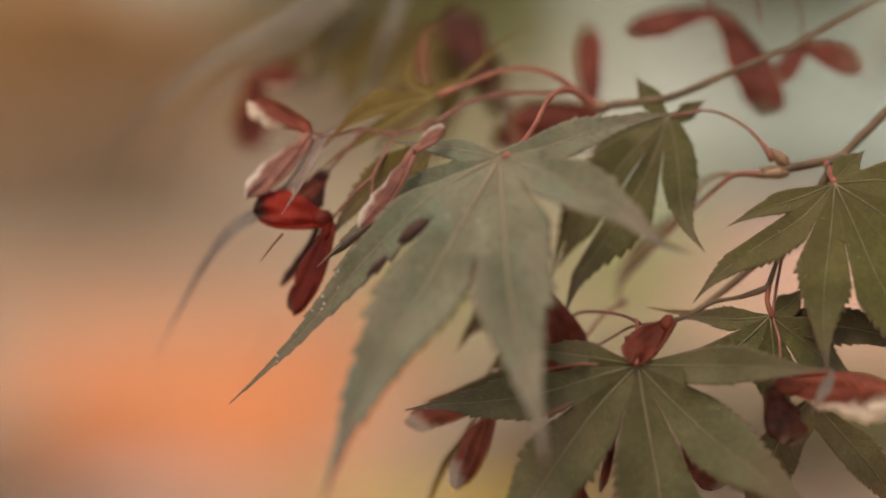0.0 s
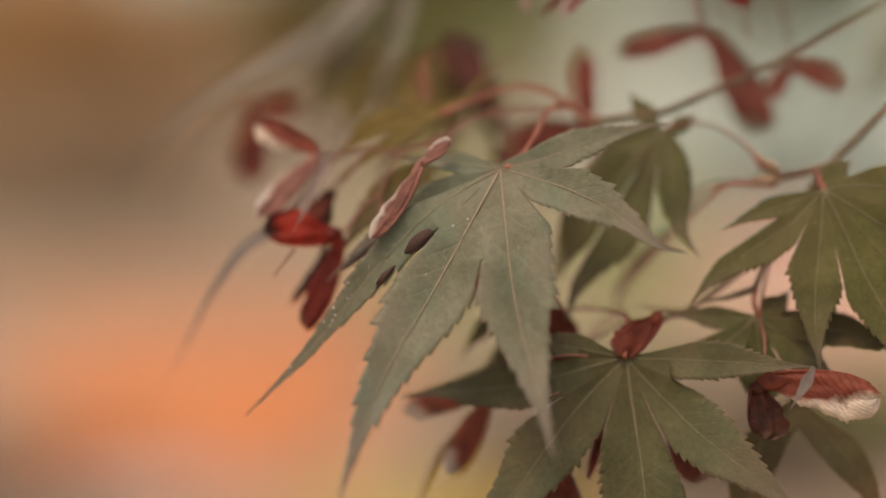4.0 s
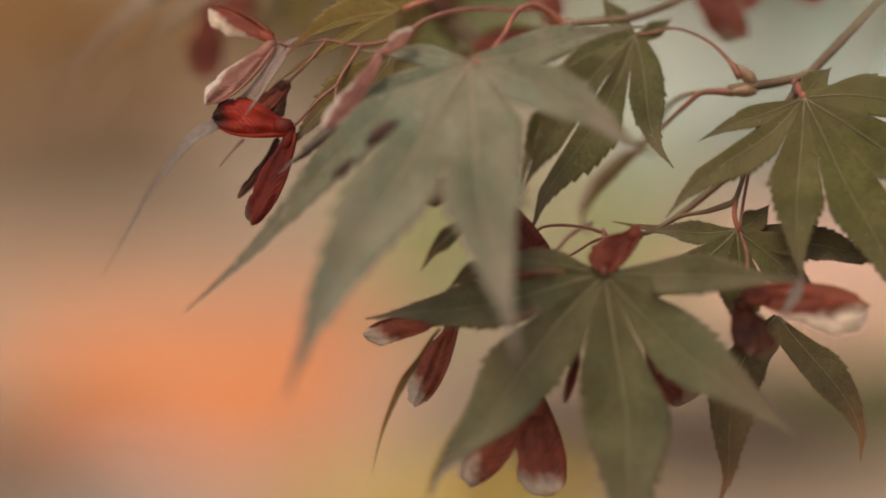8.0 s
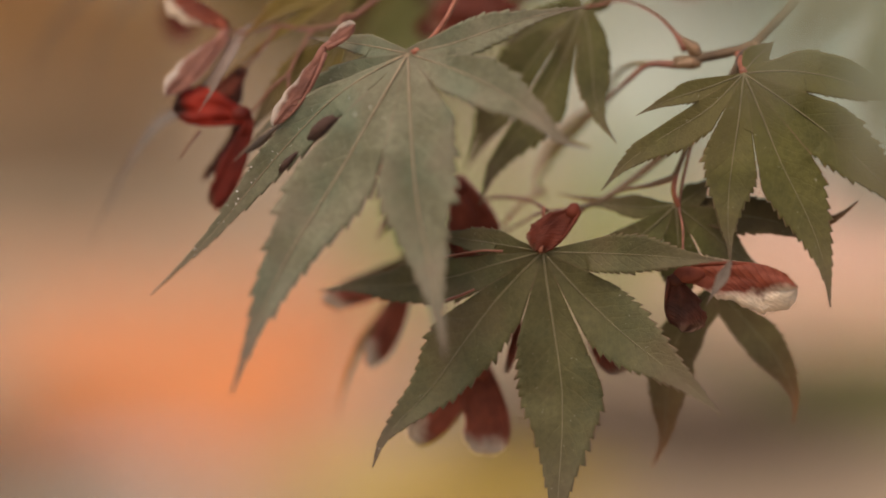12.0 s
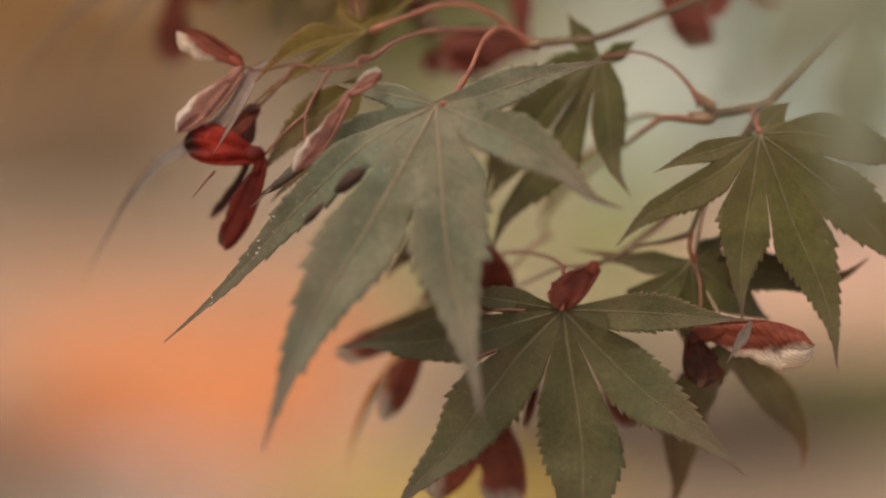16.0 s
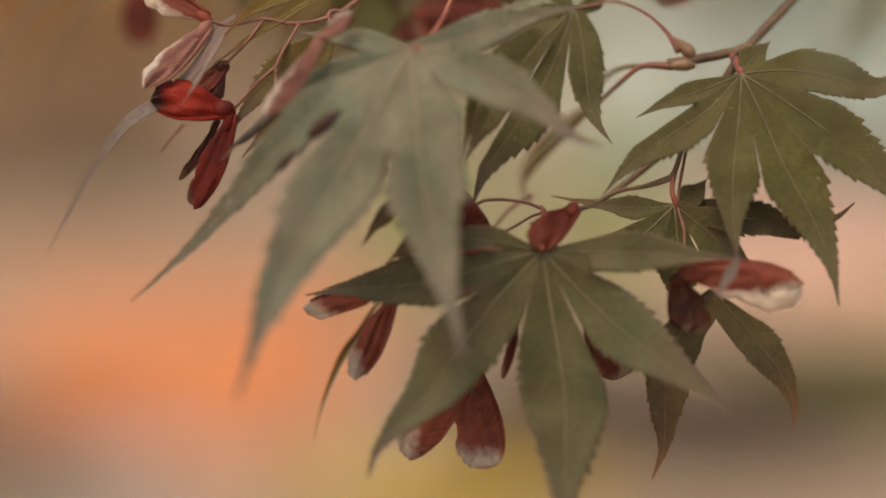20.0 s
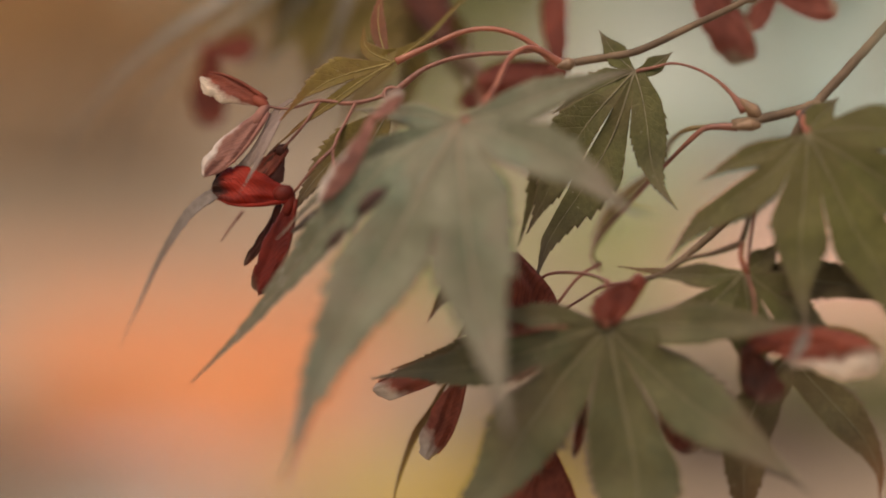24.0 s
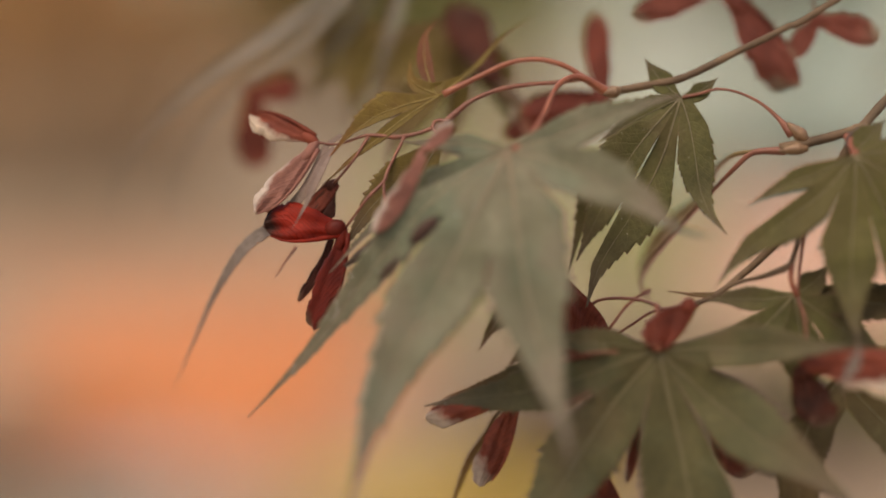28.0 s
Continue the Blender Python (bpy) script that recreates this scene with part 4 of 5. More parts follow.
# pale leaf with long thin lobes hanging behind the seeds
leaf(branch, (-3.58, 4.6, 7.29), [
    ([(-6.08, 4.6, 5), (-7.88, 4.6, 3.92), (-8.9, 4.6, 3.16), (-9.7, 4.6, 2.34), (-10.18, 4.6, 1.57), (-10.34, 4.6, 0.74)], 0.13),
    ([(-5.41, 4.6, 5.1), (-7.33, 4.6, 3.69), (-8.24, 4.6, 2.81), (-8.82, 4.6, 1.82), (-9.12, 4.6, 0.61)], 0.14),
    ([(-4.75, 4.8, 5.35), (-5.91, 4.8, 3.69), (-6.37, 4.8, 3.03), (-6.72, 4.8, 2.36)], 0.11),
    ([(-4.07, 4.6, 5.29), (-4.69, 4.6, 3.64), (-5.03, 4.6, 3.14), (-5.45, 4.6, 2.42)], 0.14),
], M_LEAF_PALE, M_VEIN, seed=11, sinus=0.14, fold=0.05, veins=False, label="pale leaf with thin lobes, out of focus")
stem(branch, [(10.94, 2.4, 8.3), (5.0, 3.0, 8.6), (0.5, 3.3, 8.2), (-3.58, 4.6, 7.29)], [1.6, 1.2, 0.8, 0.5], M_TWIG)

# ---- winged seeds ----
SWING["now"] = "seeds"
seed_pair(branch, (-5.07, 0.35, 0.44), [((-6.46, 0.3, 0.31), 0.8, 1), ((-5.53, 0.35, -1.36), 0.5, 1, M_WING_DARK)], M_WING_RED, "bright red pair of winged seeds")
seed_pair(branch, (-5.5, 0.6, 1.99), [((-6.61, 0.8, 2.69), 0.5, -1, M_WING_EDGE), ((-6.48, 0.3, 0.68), 0.5, 1)], M_WING_PINK, "pinkish pair of winged seeds with dry pale edges")
seed_pair(branch, (-5.2, 0.7, 1.27), [((-5.81, 0.55, 0.63), 0.52, -1, M_WING_SHELL), ((-5.6, 0.5, 0.65), 0.34, 1, M_WING_BROWN)], M_WING_SHELL, "folded dark brown and red pair of seeds")
seed_pair(branch, (-3.53, -0.75, 1.63), [((-4.32, -0.85, 0.19), 0.36, 1), ((-2.94, -0.8, 1.95), 0.28, -1)], M_WING_PINK, "dry pinkish pair of winged seeds")
seed_pair(branch, (-5.33, 0.8, 0.33), [((-5.96, 0.8, -0.86), 0.16, 1)], M_WING_SHELL, "thin dark seed edge beside the red pair")
seed_pair(branch, (-7.25, 4.5, 3.5), [((-6.88, 4.5, 1.95), 0.72, 1), ((-6.32, 4.6, 3.2), 0.62, -1)], M_WING_BROWN, "dark red winged seeds far back on the branch")
SWING["now"] = "lower"
seed_pair(branch, (-2.15, 0.95, -2.78), [((-3.76, 0.95, -3), 0.46, -1), ((-2.63, 0.95, -4.42), 0.52, 1)], M_WING_DRY, "red pair of winged seeds with grey dry tips", [(-1.32, 0.4, -2.33), (-1.8, 0.5, -2.59), (-2.15, 0.95, -2.78)])
seed_pair(branch, (-1.33, 0.7, -0.82), [((-0.32, 0.7, -1.82), 1.1, 1), ((-1.21, 0.9, -1.97), 0.8, -1)], M_WING_BROWN, "dull red winged seeds behind the broad leaf")
seed_pair(branch, (0.97, -0.25, -1.18), [((0.39, -0.55, -2.09), 0.6, 1)], M_WING_BROWN, "small single winged seed on the dark leaf")
seed_pair(branch, (2.77, -0.6, -2.36), [((4.83, -0.9, -2.28), 0.82, 1), ((2.65, -0.5, -3.32), 0.72, -1, M_WING_SHELL)], M_WING_EDGE, "large red winged seeds with a white dry edge")
seed_pair(branch, (-0.79, 0.2, -4.11), [((-0.1, 0.1, -5.7), 0.88, 1), ((-1.67, 0.15, -5.79), 0.68, 1)], M_WING_DRY, "hanging red winged seeds with brown dry tips", [(-0.35, 0.4, -2.73), (-0.59, 0.3, -3.33), (-0.79, 0.2, -4.11)])
seed_pair(branch, (-0.07, -0.1, -2.85), [((-0.18, -0.1, -4.27), 0.15, 1)], M_WING_BLUSH, "narrow red winged seed between the lobes")
seed_pair(branch, (1.35, 0.1, -3.01), [((1.53, 0.1, -4.29), 0.85, -1)], M_WING_BLUSH, "dark red winged seeds under the leaf")
SWING["now"] = "still"
seed_pair(branch, (-2.88, 0.8, -0.08), [((-3.18, 0.7, -0.87), 0.55, 1), ((-2.63, 0.8, -0.82), 0.5, -1)], M_WING_BROWN, "dark red winged seeds behind the broad leaf")
seed_pair(branch, (2.09, 2.4, 4.56), [((0.35, 2.4, 4.39), 0.5, -1), ((3.59, 2.6, 2.93), 0.8, 1)], M_WING_BLUSH, "red winged seeds above the main twig", [(1.61, 1.2, 5.75), (1.79, 1.5, 5.15), (2.09, 2.4, 4.56)])
seed_pair(branch, (3.79, 2.4, 4.03), [((3.49, 2.4, 3.21), 0.4, 1), ((4.86, 2.4, 3.36), 0.6, -1)], M_WING_BLUSH, "red winged seeds above the main twig", [(3.37, 1.4, 5.05), (3.57, 1.6, 4.53), (3.79, 2.4, 4.03)])
seed_pair(branch, (-2.2, 3.4, 3.2), [((-3.33, 3.6, 4.59), 0.85, 1)], M_WING_SHELL, "dark brown winged seed behind the red stalks")
seed_pair(branch, (-1.46, 3.3, 2.6), [((-1.88, 3.3, 1.91), 0.5, 1)], M_WING_BROWN, "dull red winged seed behind the red stalks")
seed_pair(branch, (-0.12, 2.6, 2.59), [((-1.75, 2.9, 2.81), 1, -1), ((-0.45, 3.6, 4.41), 0.5, 1)], M_WING_BROWN, "dark red winged seeds behind the red stalks")
seed_pair(branch, (0.21, 0.6, 6.34), [((-0.76, 0.6, 4.52), 0.32, 1), ((-1.21, 0.7, 4.59), 0.14, 1, M_WING_DARK)], M_WING_PINK, "thin folded winged seeds")
seed_pair(branch, (1.62, 0.8, 6.32), [((2.5, 0.8, 4.69), 0.58, -1), ((1.38, 2.2, 5.41), 0.7, 1)], M_WING_DARK, "dark winged seeds high on the branch", [(1.84, 1.4, 4.47), (1.64, 1.1, 5.41), (1.62, 0.8, 6.32)])
seed_pair(branch, (1.38, 0.7, 6.2), [((0.32, 0.7, 5.61), 0.24, 1)], M_WING_PINK, "narrow pinkish winged seed high on the branch")
seed_pair(branch, (2.57, 0.9, 6.62), [((2.48, 1, 5.29), 0.22, 1), ((3.13, 1, 5.45), 0.2, 1)], M_WING_DARK, "dark winged seeds high on the branch", [(2.78, 1.4, 4.26), (2.63, 1.2, 5.38), (2.57, 0.9, 6.62)])
seed_pair(branch, (-1.42, 0.8, 7.11), [((-2.37, 0.8, 5.28), 0.2, 1), ((-1.49, 0.9, 4.71), 0.22, 1)], M_WING_PINK, "thin pale winged seeds high on the branch")

SWING["now"] = "broad"
# dark patches on the broad leaf, painted for the shadowed gaps between its lobes
def shade_patch(parent, a, b, width):
    a, b = cm(a), cm(b)
    fb = bmesh.new()
    ahead = (b - a).normalized()
    out = ahead.cross(Vector((0, -1, 0)))
    ring = []
    for k in range(16):
        t = 2 * math.pi * k / 16
        r = 1 + 0.25 * noise.noise(Vector((math.cos(t) * 2, math.sin(t) * 2, a.x * 900)))
        ring.append(fb.verts.new((a + b) * 0.5 + ahead * (b - a).length * 0.5 * math.cos(t) * r + out * width * 0.01 * math.sin(t) * r + Vector((0, 0.0004 * math.cos(3 * t), 0))))
    top = fb.verts.new((a + b) * 0.5 + Vector((0, -0.0006, 0)))
    for k in range(16):
        fb.faces.new((ring[k], ring[(k + 1) % 16], top))
    thicken(fb, Vector((0, 0.0003, 0)))
    return part("gap_shade", fb, M_GAP_SHADE, parent, "dark patch painted as the shadowed gap between two lobes")


shade_patch(branch, (-3.26, -1.15, 0.42), (-3.75, -1.2, -0.02), 0.13)
shade_patch(branch, (-3.94, -1.15, -0.23), (-4.31, -1.1, -0.62), 0.07)

# white specks of dust along its lobes
specks = bmesh.new()
rng = random.Random(12)
lobe_line, lobe_length = curve([cm((-3.2, -1, 0.82)), cm((-4.32, -0.85, -0.27)), cm((-5.2, -0.65, -1.32)), cm((-5.89, -0.5, -2.08))])
lobe_two, lobe_length = curve([cm((-2.49, -1.3, 0.7)), cm((-3.28, -2.05, -0.74)), cm((-3.98, -2.35, -1.96))])
for k in range(34):
    s = rng.random()
    at = (lobe_line if k < 25 else lobe_two)(s) + Vector((rng.uniform(-1, 1), 0, rng.uniform(-0.6, 1))) * 0.0035 * (1.1 - 0.8 * s)
    size = rng.choice((0.00006, 0.00008, 0.0001, 0.00016))
    bmesh.ops.create_icosphere(specks, subdivisions=1, radius=1.0, matrix=Matrix.Translation(at) @ Matrix.Diagonal((size * rng.uniform(0.8, 1.8), size * 0.6, size, 1)))
part("dust_specks", specks, M_SPECK, branch, "white specks of dust on the leaf")

SWING["now"] = "still"
# ---- the twig that swings in from the side, close to the lens ----
near_twig = thing("maple_twig", "blurred maple twig with a green leaf and pinkish seeds", "twig")
leaf(near_twig, (0, 0, 0), [
    ([(-1.03, 0, -1.38), (-1.84, 0, -3.22)], 0.42),
    ([(-0.11, 0, -1.8), (-0.2, 0, -3.1), (-0.28, 0, -4.4)], 0.8),
    ([(0.92, 0, -1.38), (1.72, 0, -2.99)], 0.42),
], M_LEAF_LIGHT, M_VEIN, seed=12, label="green leaf close in front, out of focus")
seed_pair(near_twig, (1.03, -0.34, -2.07), [((2.13, -0.34, -2.88), 0.8, 1), ((0.86, -0.34, -3.33), 0.62, -1)], M_WING_PINK, "pinkish seeds, out of focus", [(1.38, 0.23, 1.72), (1.38, 0, 0.23), (1.03, -0.34, -2.07)])
stem(near_twig, [(0, 0, 0), (0.46, 0.11, 1.15), (1.38, 0.23, 1.84), (6.9, 2.3, 6.9), (18.4, 5.75, 13.8), (36.8, 13.8, 18.4)], [0.5, 0.6, 0.9, 1.5, 2.2, 3.0], M_TWIG)

# ---- the tree that both hang from, out of sight ----
tree = thing("maple_tree", "slender maple trunk with a rough grey-brown bark", "tree", (0.62, 0.55, 0))
tb = bmesh.new()
tube(tb, [Vector((0.05, 0, -0.05)), Vector((0.02, 0.02, 0.7)), Vector((-0.02, 0, 1.4)), Vector((-0.2, -0.05, 1.9)), Vector((-0.25, -0.1, 2.4))], [0.06, 0.05, 0.045, 0.035, 0.02], 14, 0.15, 0.03)
part("trunk", tb, M_TWIG, tree)
tb = bmesh.new()
tube(tb, [Vector((-0.02, 0, 1.3)), Vector((-0.25, -0.1, 1.44)), Vector((-0.425, -0.212, 1.5)), Vector((-0.47, -0.228, 1.485))], [0.022, 0.016, 0.012, 0.009], 10, 0.1, 0.01)
part("limb", tb, M_TWIG, tree)


def motions():
    walk(branch, [(t, pose(x, y, z, rx, ry, rz)) for t, x, y, z, rx, ry, rz in SWAY])
    walk(near_twig, [(t, pose(x, y, z, rx, 0, rz)) for t, x, y, z, rx, rz in NEAR_SWAY])
    for name, pivot, rows in (
        ("broad", (-0.26, 0.9, 2.53), BROAD_LEAF_SWING),
        ("side", (4.04, 0.4, 1.7), SIDE_LEAF_SWING),
        ("lower", (3.93, 0.4, 1.61), LOWER_SWING),
        ("seeds", (-0.26, 1.0, 2.55), SEED_SWING),
    ):
        there, back = Matrix.Translation(cm(pivot)), Matrix.Translation(-cm(pivot))
        for ob in SWING[name]:
            walk(ob, [(t, there @ pose(0, 0, 0, rx, ry, rz) @ back) for t, rx, ry, rz in rows])


SWAY = [
    (0, 0.0302, 0.2932, 1.3694, -6.82, 0.83, -1.63),
    (0.5, 0.0302, 0.2932, 1.3693, -6.83, 0.83, -1.62),
    (1, 0.0302, 0.2932, 1.3692, -6.84, 0.84, -1.60),
    (1.5, 0.0308, 0.2935, 1.3686, -7.05, 0.16, -1.00),
    (2, 0.0297, 0.2936, 1.3706, -7.95, 1.66, -1.51),
    (2.5, 0.0269, 0.2962, 1.3725, -9.12, 1.60, -1.14),
    (3, 0.0251, 0.2988, 1.3729, -6.68, 2.40, 2.11),
    (3.5, 0.0270, 0.3016, 1.3712, -9.30, 1.20, -0.73),
    (4, 0.0307, 0.3027, 1.3667, -10.16, 0.13, -1.28),
    (4.5, 0.0351, 0.3005, 1.3614, -9.63, -1.55, 0.92),
    (6.5, 0.0416, 0.2970, 1.3568, -9.13, -2.73, 0.79),
    (7, 0.0352, 0.2944, 1.3666, -9.53, -1.25, 0.52),
    (7.5, 0.0275, 0.2926, 1.3774, -9.46, 1.24, 0.42),
    (8, 0.0254, 0.2907, 1.3811, -10.35, 1.57, 1.40),
    (8.5, 0.0276, 0.2896, 1.3783, -9.54, 0.55, 1.58),
    (9, 0.0296, 0.2894, 1.3749, -9.73, 0.51, 1.45),
    (9.5, 0.0329, 0.2902, 1.3699, -8.39, -0.07, 2.80),
    (10, 0.0336, 0.2906, 1.3662, -8.29, -1.03, 2.47),
    (10.5, 0.0318, 0.2921, 1.3655, -6.40, -0.64, 3.03),
    (11, 0.0295, 0.2952, 1.3658, -3.74, -0.96, -1.48),
    (11.5, 0.0242, 0.3008, 1.3728, -3.24, -1.08, -3.97),
    (12, 0.0174, 0.2983, 1.3831, -3.29, 0.42, -2.65),
    (12.5, 0.0119, 0.2931, 1.3912, -4.61, 3.07, 1.73),
    (13, 0.0096, 0.2914, 1.3931, -6.97, 4.40, 3.54),
    (13.5, 0.0133, 0.2916, 1.3873, -5.97, 3.36, 3.01),
    (15.5, 0.0216, 0.2970, 1.3747, -6.01, 1.59, 0.21),
    (16, 0.0199, 0.2981, 1.3748, 0.17, 2.56, 2.18),
    (16.5, 0.0197, 0.3048, 1.3722, 0.44, 0.80, -1.40),
    (17, 0.0220, 0.3053, 1.3708, -1.06, 0.96, -2.30),
    (17.5, 0.0258, 0.3042, 1.3680, 0.97, -0.90, -1.49),
    (18, 0.0243, 0.3011, 1.3722, -1.51, -0.62, -0.37),
    (18.5, 0.0208, 0.2940, 1.3799, -5.65, 0.76, -1.41),
    (19, 0.0154, 0.2921, 1.3862, -5.77, 2.27, 1.97),
    (19.5, 0.0130, 0.2896, 1.3889, -7.97, 3.54, 3.15),
    (20, 0.0165, 0.2916, 1.3822, -6.16, 1.07, 2.84),
    (20.5, 0.0217, 0.2935, 1.3745, -7.39, 0.24, 0.05),
    (21, 0.0249, 0.3003, 1.3690, -2.64, -0.64, 0.47),
    (21.5, 0.0275, 0.2976, 1.3652, -5.90, -0.89, -2.18),
    (23.5, 0.0271, 0.2846, 1.3685, -5.17, -2.38, 1.11),
    (24, 0.0249, 0.2845, 1.3721, -6.52, -1.63, -1.97),
    (24.5, 0.0239, 0.2834, 1.3752, -7.37, -1.15, -1.46),
    (25, 0.0228, 0.2816, 1.3777, -7.11, -0.62, -1.47),
    (25.5, 0.0232, 0.2803, 1.3781, -6.97, -1.13, 0.52),
    (26, 0.0235, 0.2789, 1.3787, -7.63, -0.66, 0.90),
    (26.5, 0.0254, 0.2803, 1.3764, -7.37, -0.35, 2.19),
    (27, 0.0290, 0.2826, 1.3717, -6.71, -1.32, 0.73),
    (27.5, 0.0324, 0.2843, 1.3683, -7.56, -2.34, -0.49),
    (28, 0.0322, 0.2850, 1.3677, -8.42, -2.67, -2.09),
]
BROAD_LEAF_SWING = [
    (0, -0.4, 0.1, 0.3), (0.5, -0.4, 0.1, 0.3), (1, -0.4, 0.1, 0.3),
    (1.5, -0.3, -0.1, 0.8), (2, -0.3, 1.3, -0.5), (2.5, -1.0, -0.2, -0.5),
    (3, 0.2, -0.4, 0.1), (3.5, 0.3, 0.2, 0.4), (4, 0.4, -0.8, -0.2),
    (4.5, 1.0, -0.6, 0.1), (6.5, 0.3, -0.5, -0.4), (7, 0.3, -0.1, -0.1),
    (7.5, 0.2, 0.5, 1.0), (8, -0.4, 0.8, 0.7), (8.5, -0.4, -0.8, 0.7),
    (9, 0.0, 0.1, 0.6), (9.5, 0.2, -0.8, -0.1), (10, 0.5, -1.3, -0.9),
    (10.5, 0.7, -1.2, -1.2), (11, 0.1, -0.1, -0.3), (11.5, 0.4, -0.2, -0.2),
    (12, 1.0, 0.2, -0.6), (12.5, 0.1, 1.0, 0.3), (13, -1.1, 0.5, 0.7),
    (13.5, -0.8, 1.4, -0.1), (15.5, -0.9, 0.4, -0.1), (16, 0.4, -0.5, 1.2),
    (16.5, 1.2, -0.7, -0.2), (17, 1.2, -0.2, 0.0), (17.5, 0.7, -0.4, -0.6),
    (18, 1.4, -0.8, 0.7), (18.5, -0.9, 1.5, -1.0), (19, -0.5, -0.2, 0.0),
    (19.5, -0.7, 1.5, 0.0), (20, 2.0, 0.3, 1.8), (20.5, -1.8, -0.1, -0.6),
    (21, 1.9, 0.8, 0.2), (21.5, -1.3, -0.4, -1.1), (23.5, -0.1, 1.3, 0.7),
    (24, 0.8, 0.8, -0.3), (24.5, 0.0, 1.0, 0.1), (25, -0.0, 0.9, -0.2),
    (25.5, -0.3, 0.7, -0.3), (26, -0.7, 0.7, -0.8), (26.5, -1.5, 0.8, -0.3),
    (27, -0.1, 0.2, -0.5), (27.5, 0.0, 0.6, -0.3), (28, 0.6, 0.2, -0.3),
]
SIDE_LEAF_SWING = [
    (0, -0.1, -0.1, 0.2), (0.5, -0.1, -0.1, 0.2), (1, -0.1, -0.1, 0.2),
    (1.5, -0.1, -0.1, 0.2), (2, 0.1, -0.2, 0.2), (2.5, 0.0, 0.0, -0.0),
    (3, -0.1, 0.1, -0.0), (3.5, 0.3, 0.2, -0.4), (4, 0.3, 0.0, -0.2),
    (4.5, -0.0, 0.4, -0.4), (6.5, -0.1, 0.7, -0.2), (7, -0.3, 0.5, 0.1),
    (7.5, 0.0, -0.0, 0.1), (8, -0.2, -0.9, 0.9), (8.5, -0.3, -0.4, 0.7),
    (9, 0.0, -0.4, 0.4), (9.5, -0.1, 0.2, 0.0), (10, -0.0, 0.9, -0.6),
    (10.5, -0.0, 0.6, -0.4), (11, 0.5, 0.4, -1.1), (11.5, 0.6, 1.0, -1.1),
    (12, -0.5, 0.9, 0.6), (12.5, 0.1, -0.0, 0.1), (13, 0.3, -1.2, -0.2),
    (13.5, -0.1, -1.4, 0.4), (15.5, 0.3, 0.9, -0.1), (16, 0.1, 0.4, -0.1),
    (16.5, 0.3, 1.5, -0.2), (17, 0.2, 0.8, -0.1), (17.5, 0.2, 0.4, -0.0),
    (18, 0.4, 1.7, -0.2), (18.5, 0.2, -0.6, 0.0), (19, 0.1, -0.4, 0.1),
    (19.5, -0.4, -2.2, 0.4), (20, -0.9, -0.6, 0.0), (20.5, -0.2, -1.0, 0.1),
    (21, 0.0, -0.0, 0.0), (21.5, 0.0, 0.0, 0.0), (23.5, 0.0, 0.2, -0.1),
    (24, -0.1, 0.0, 0.0), (24.5, -0.0, 0.0, -0.0), (25, -0.0, -0.2, 0.2),
    (25.5, 0.0, -0.2, 0.1), (26, -0.1, -0.3, 0.2), (26.5, 0.0, -0.2, 0.1),
    (27, 0.0, 0.1, -0.1), (27.5, 0.1, 0.2, -0.2), (28, 0.0, 0.2, -0.2),
]
LOWER_SWING = [
    (0, -0.4, -0.7, 0.7), (0.5, -0.4, -0.7, 0.7), (1, -0.4, -0.7, 0.7),
    (1.5, -0.5, 0.1, 0.4), (2, -0.4, -0.9, 0.5), (2.5, 0.6, 1.0, 0.5),
    (3, 0.8, -0.6, -0.5), (3.5, 0.5, 1.8, -1.0), (4, 0.4, 1.7, -1.5),
    (4.5, -0.1, 1.5, -1.2), (6.5, -0.3, 0.5, 0.0), (7, -0.6, 0.8, 0.1),
    (7.5, -0.6, 0.7, -0.1), (8, -0.4, 0.1, 0.4), (8.5, -1.1, -0.0, 0.0),
    (9, -1.1, -0.0, -0.2), (9.5, -0.2, -0.3, -0.2), (10, 0.3, 0.8, -0.1),
    (10.5, 0.6, 0.2, 0.4), (11, 1.0, -0.8, 0.6), (11.5, 0.7, 0.6, 0.2),
    (12, 1.2, 0.4, -0.6), (12.5, 0.5, -0.1, -0.1), (13, 0.4, -0.5, 0.3),
    (13.5, 0.4, -1.2, 0.2), (15.5, 0.3, 0.4, -0.5), (16, 0.2, -1.4, -0.5),
    (16.5, 0.2, 0.0, 0.0), (17, 0.6, -0.1, -0.7), (17.5, 0.6, 0.1, 0.6),
    (18, -0.5, 0.9, -0.8), (18.5, 0.8, -1.1, -0.4), (19, -0.3, 1.4, 0.6),
    (19.5, -0.3, -0.2, 1.2), (20, -1.5, 0.6, 0.5), (20.5, 0.9, -0.8, 0.0),
    (21, -0.9, 1.0, -0.1), (21.5, 1.0, -0.3, 0.2), (23.5, 0.2, 0.1, 0.8),
    (24, -0.4, 0.1, 0.4), (24.5, 0.1, -0.1, -0.4), (25, 0.1, -0.9, 0.0),
    (25.5, -0.1, 0.0, 0.3), (26, -0.5, 0.1, 0.1), (26.5, 0.5, -0.4, 0.5),
    (27, -0.2, -0.4, 0.1), (27.5, 0.2, -0.6, -0.4), (28, -0.1, 0.2, -0.5),
]
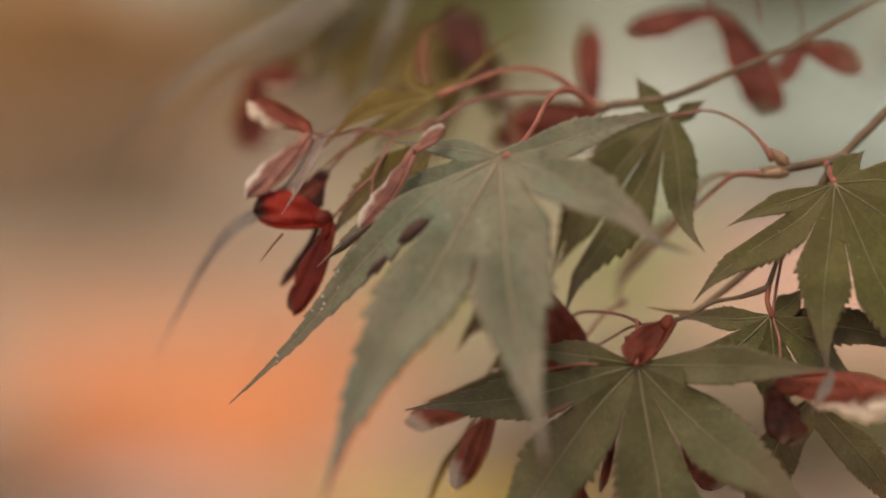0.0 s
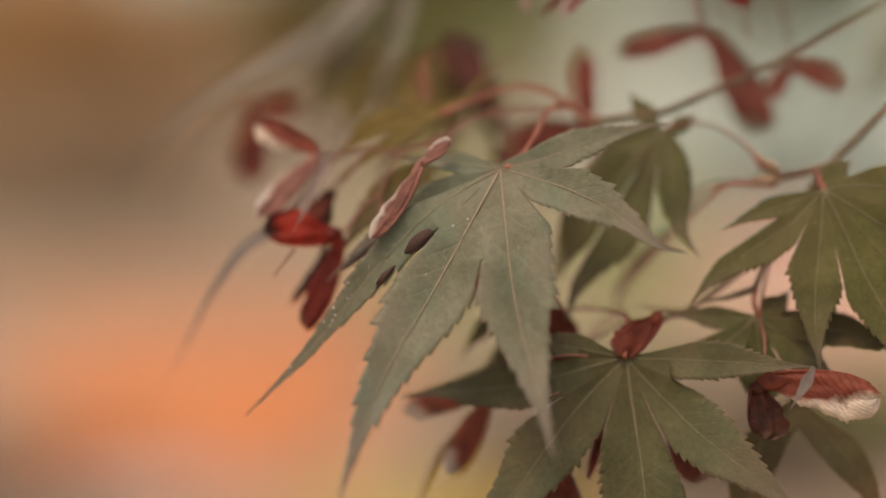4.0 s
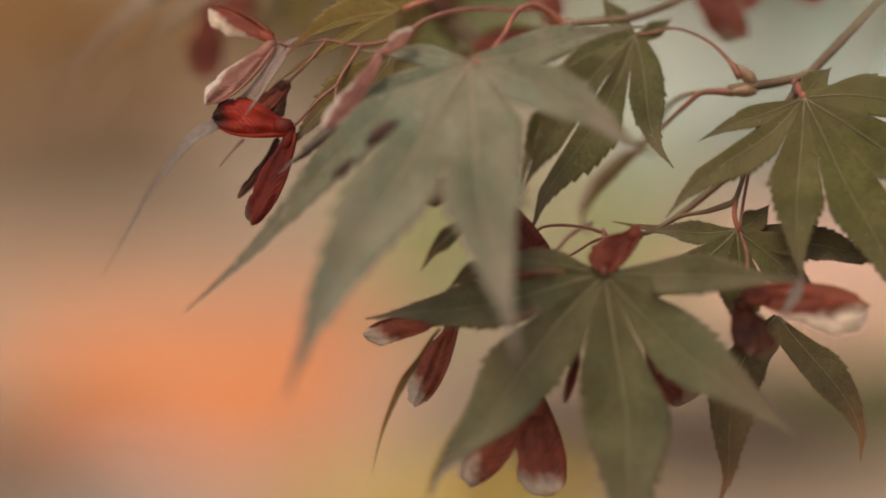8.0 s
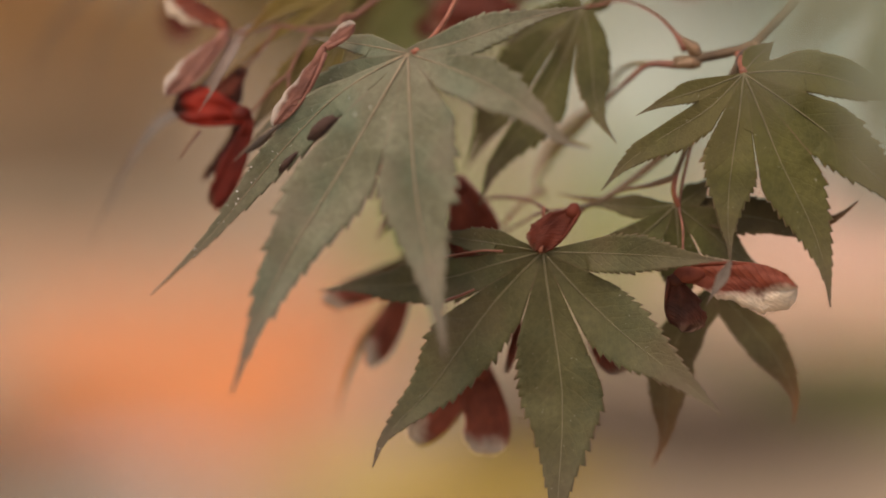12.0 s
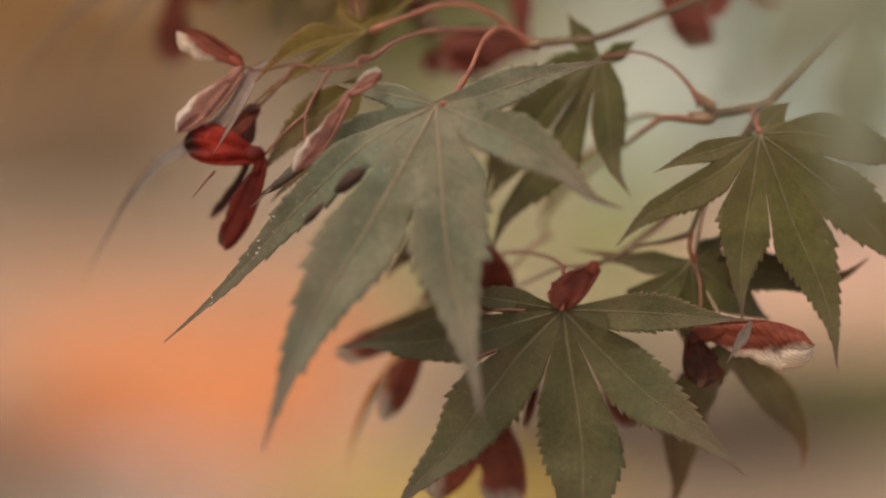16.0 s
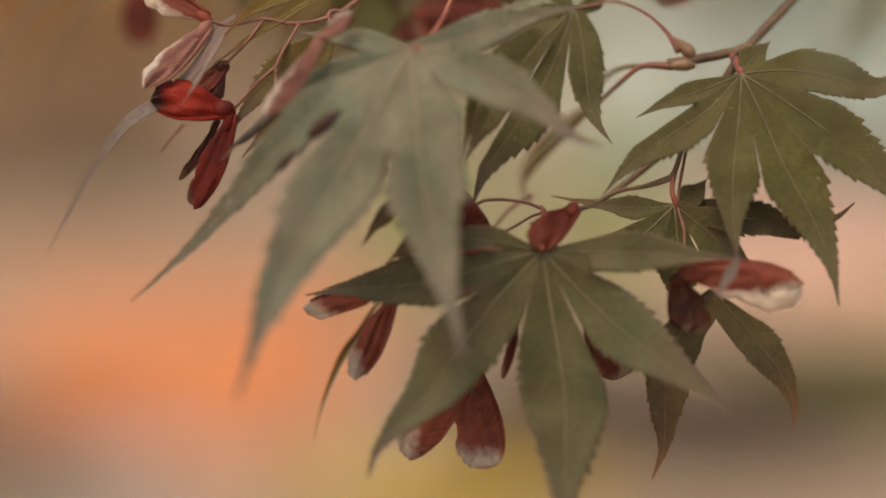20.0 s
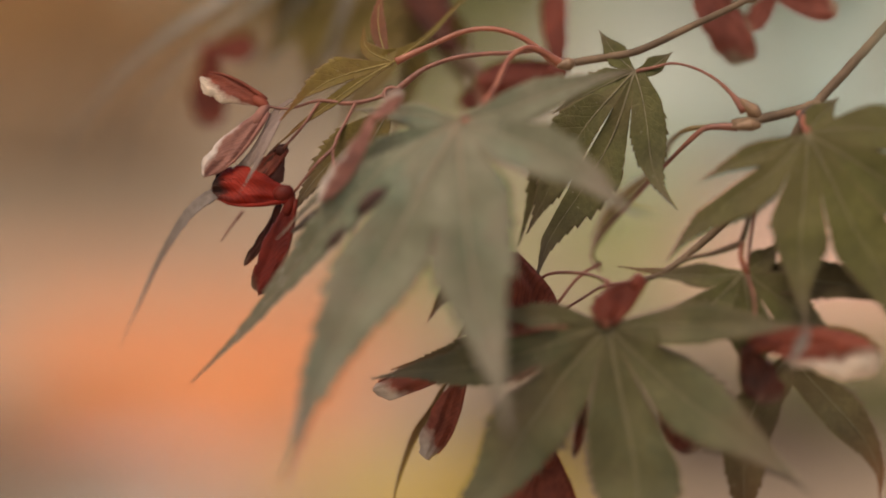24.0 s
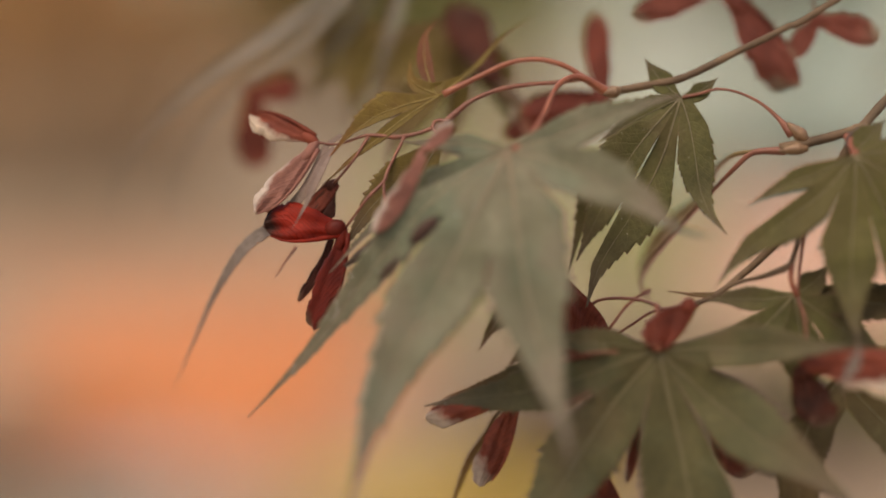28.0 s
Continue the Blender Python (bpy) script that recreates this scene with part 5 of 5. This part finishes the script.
SEED_SWING = [
    (0, 0.2, 0.4, -0.6), (0.5, 0.2, 0.4, -0.6), (1, 0.2, 0.4, -0.6),
    (1.5, 0.3, -0.8, -0.4), (2, -0.2, 0.6, -0.8), (2.5, -0.2, -0.2, -0.5),
    (3, -0.2, -0.2, 1.7), (3.5, 0.1, -0.7, 0.3), (4, -0.2, -0.8, 1.1),
    (4.5, 0.1, -1.1, 1.3), (6.5, -0.2, -0.8, 0.2), (7, 0.3, -0.1, -0.1),
    (7.5, -0.3, 0.9, -0.3), (8, -0.4, 1.2, -0.7), (8.5, -0.0, 0.0, -0.1),
    (9, -0.2, 0.7, -0.3), (9.5, -0.2, -0.7, 0.6), (10, 0.1, -1.3, 1.0),
    (10.5, 0.2, -0.9, 1.0), (11, 0.3, -0.9, -0.1), (11.5, 0.0, -0.2, -0.2),
    (12, 0.9, -0.0, -0.9), (12.5, 0.5, 0.3, 0.0), (13, -0.3, 0.7, 0.3),
    (13.5, -0.1, 0.4, 0.2), (15.5, -0.0, -0.9, -0.0), (16, 0.1, -0.0, 0.0),
    (16.5, 0.3, -1.5, -0.2), (17, 0.1, -0.8, -0.1), (17.5, 0.3, -1.6, -0.2),
    (18, 0.1, -1.3, 0.0), (18.5, -0.2, 1.2, 0.1), (19, 0.1, -0.7, -0.1),
    (19.5, -0.2, 2.2, -0.0), (20, 0.0, 0.6, 0.1), (20.5, -0.2, 2.2, 0.1),
    (21, 0.0, -0.7, 0.1), (21.5, -0.1, 0.4, 0.0), (23.5, -0.2, 0.0, -0.2),
    (24, 0.2, -0.0, -0.1), (24.5, -0.1, -0.1, -0.3), (25, -0.1, -0.3, -0.9),
    (25.5, -0.4, -0.3, 0.1), (26, -0.0, -0.0, -0.3), (26.5, 0.1, 0.0, 0.1),
    (27, 0.6, -0.4, 0.6), (27.5, 0.1, -0.7, 0.4), (28, 0.2, -0.8, 0.1),
]
NEAR_SWAY = [
    (0, 0.0690, 0.2104, 1.4253, -6.0, 0.0),
    (3, 0.0609, 0.2104, 1.4207, -6.3, 0.0),
    (4.5, 0.0713, 0.2104, 1.4184, -5.9, 0.0),
    (6.5, 0.0770, 0.2093, 1.4081, -5.8, 0.0),
    (8, 0.0690, 0.2116, 1.4253, -6.7, 0.0),
    (10, 0.0690, 0.2104, 1.4230, -6.2, 0.0),
    (11.6, 0.0563, 0.2104, 1.4196, -6.7, 0.0),
    (13, 0.0678, 0.2116, 1.4264, -7.4, 0.0),
    (15.5, 0.0586, 0.2104, 1.4196, -6.8, 0.0),
    (16.3, 0.0506, 0.2104, 1.4173, -6.8, 0.0),
    (16.8, 0.0437, 0.2104, 1.4173, -6.8, 0.0),
    (17.3, 0.0460, 0.2104, 1.4150, -6.7, 0.0),
    (17.9, 0.0494, 0.2104, 1.4161, -6.8, 0.0),
    (18.4, 0.0563, 0.2104, 1.4196, -7.1, 0.0),
    (19.5, 0.0678, 0.2104, 1.4219, -7.5, 0.0),
    (21.1, 0.0586, 0.2104, 1.4173, -6.8, 0.0),
    (21.5, 0.0609, 0.2104, 1.4173, -6.7, 0.0),
    (23.5, 0.0713, 0.2104, 1.4196, -6.8, 0.0),
    (25, 0.0713, 0.2116, 1.4230, -7.2, 0.0),
    (28, 0.0713, 0.2116, 1.4207, -6.9, 0.0),
]
motions()
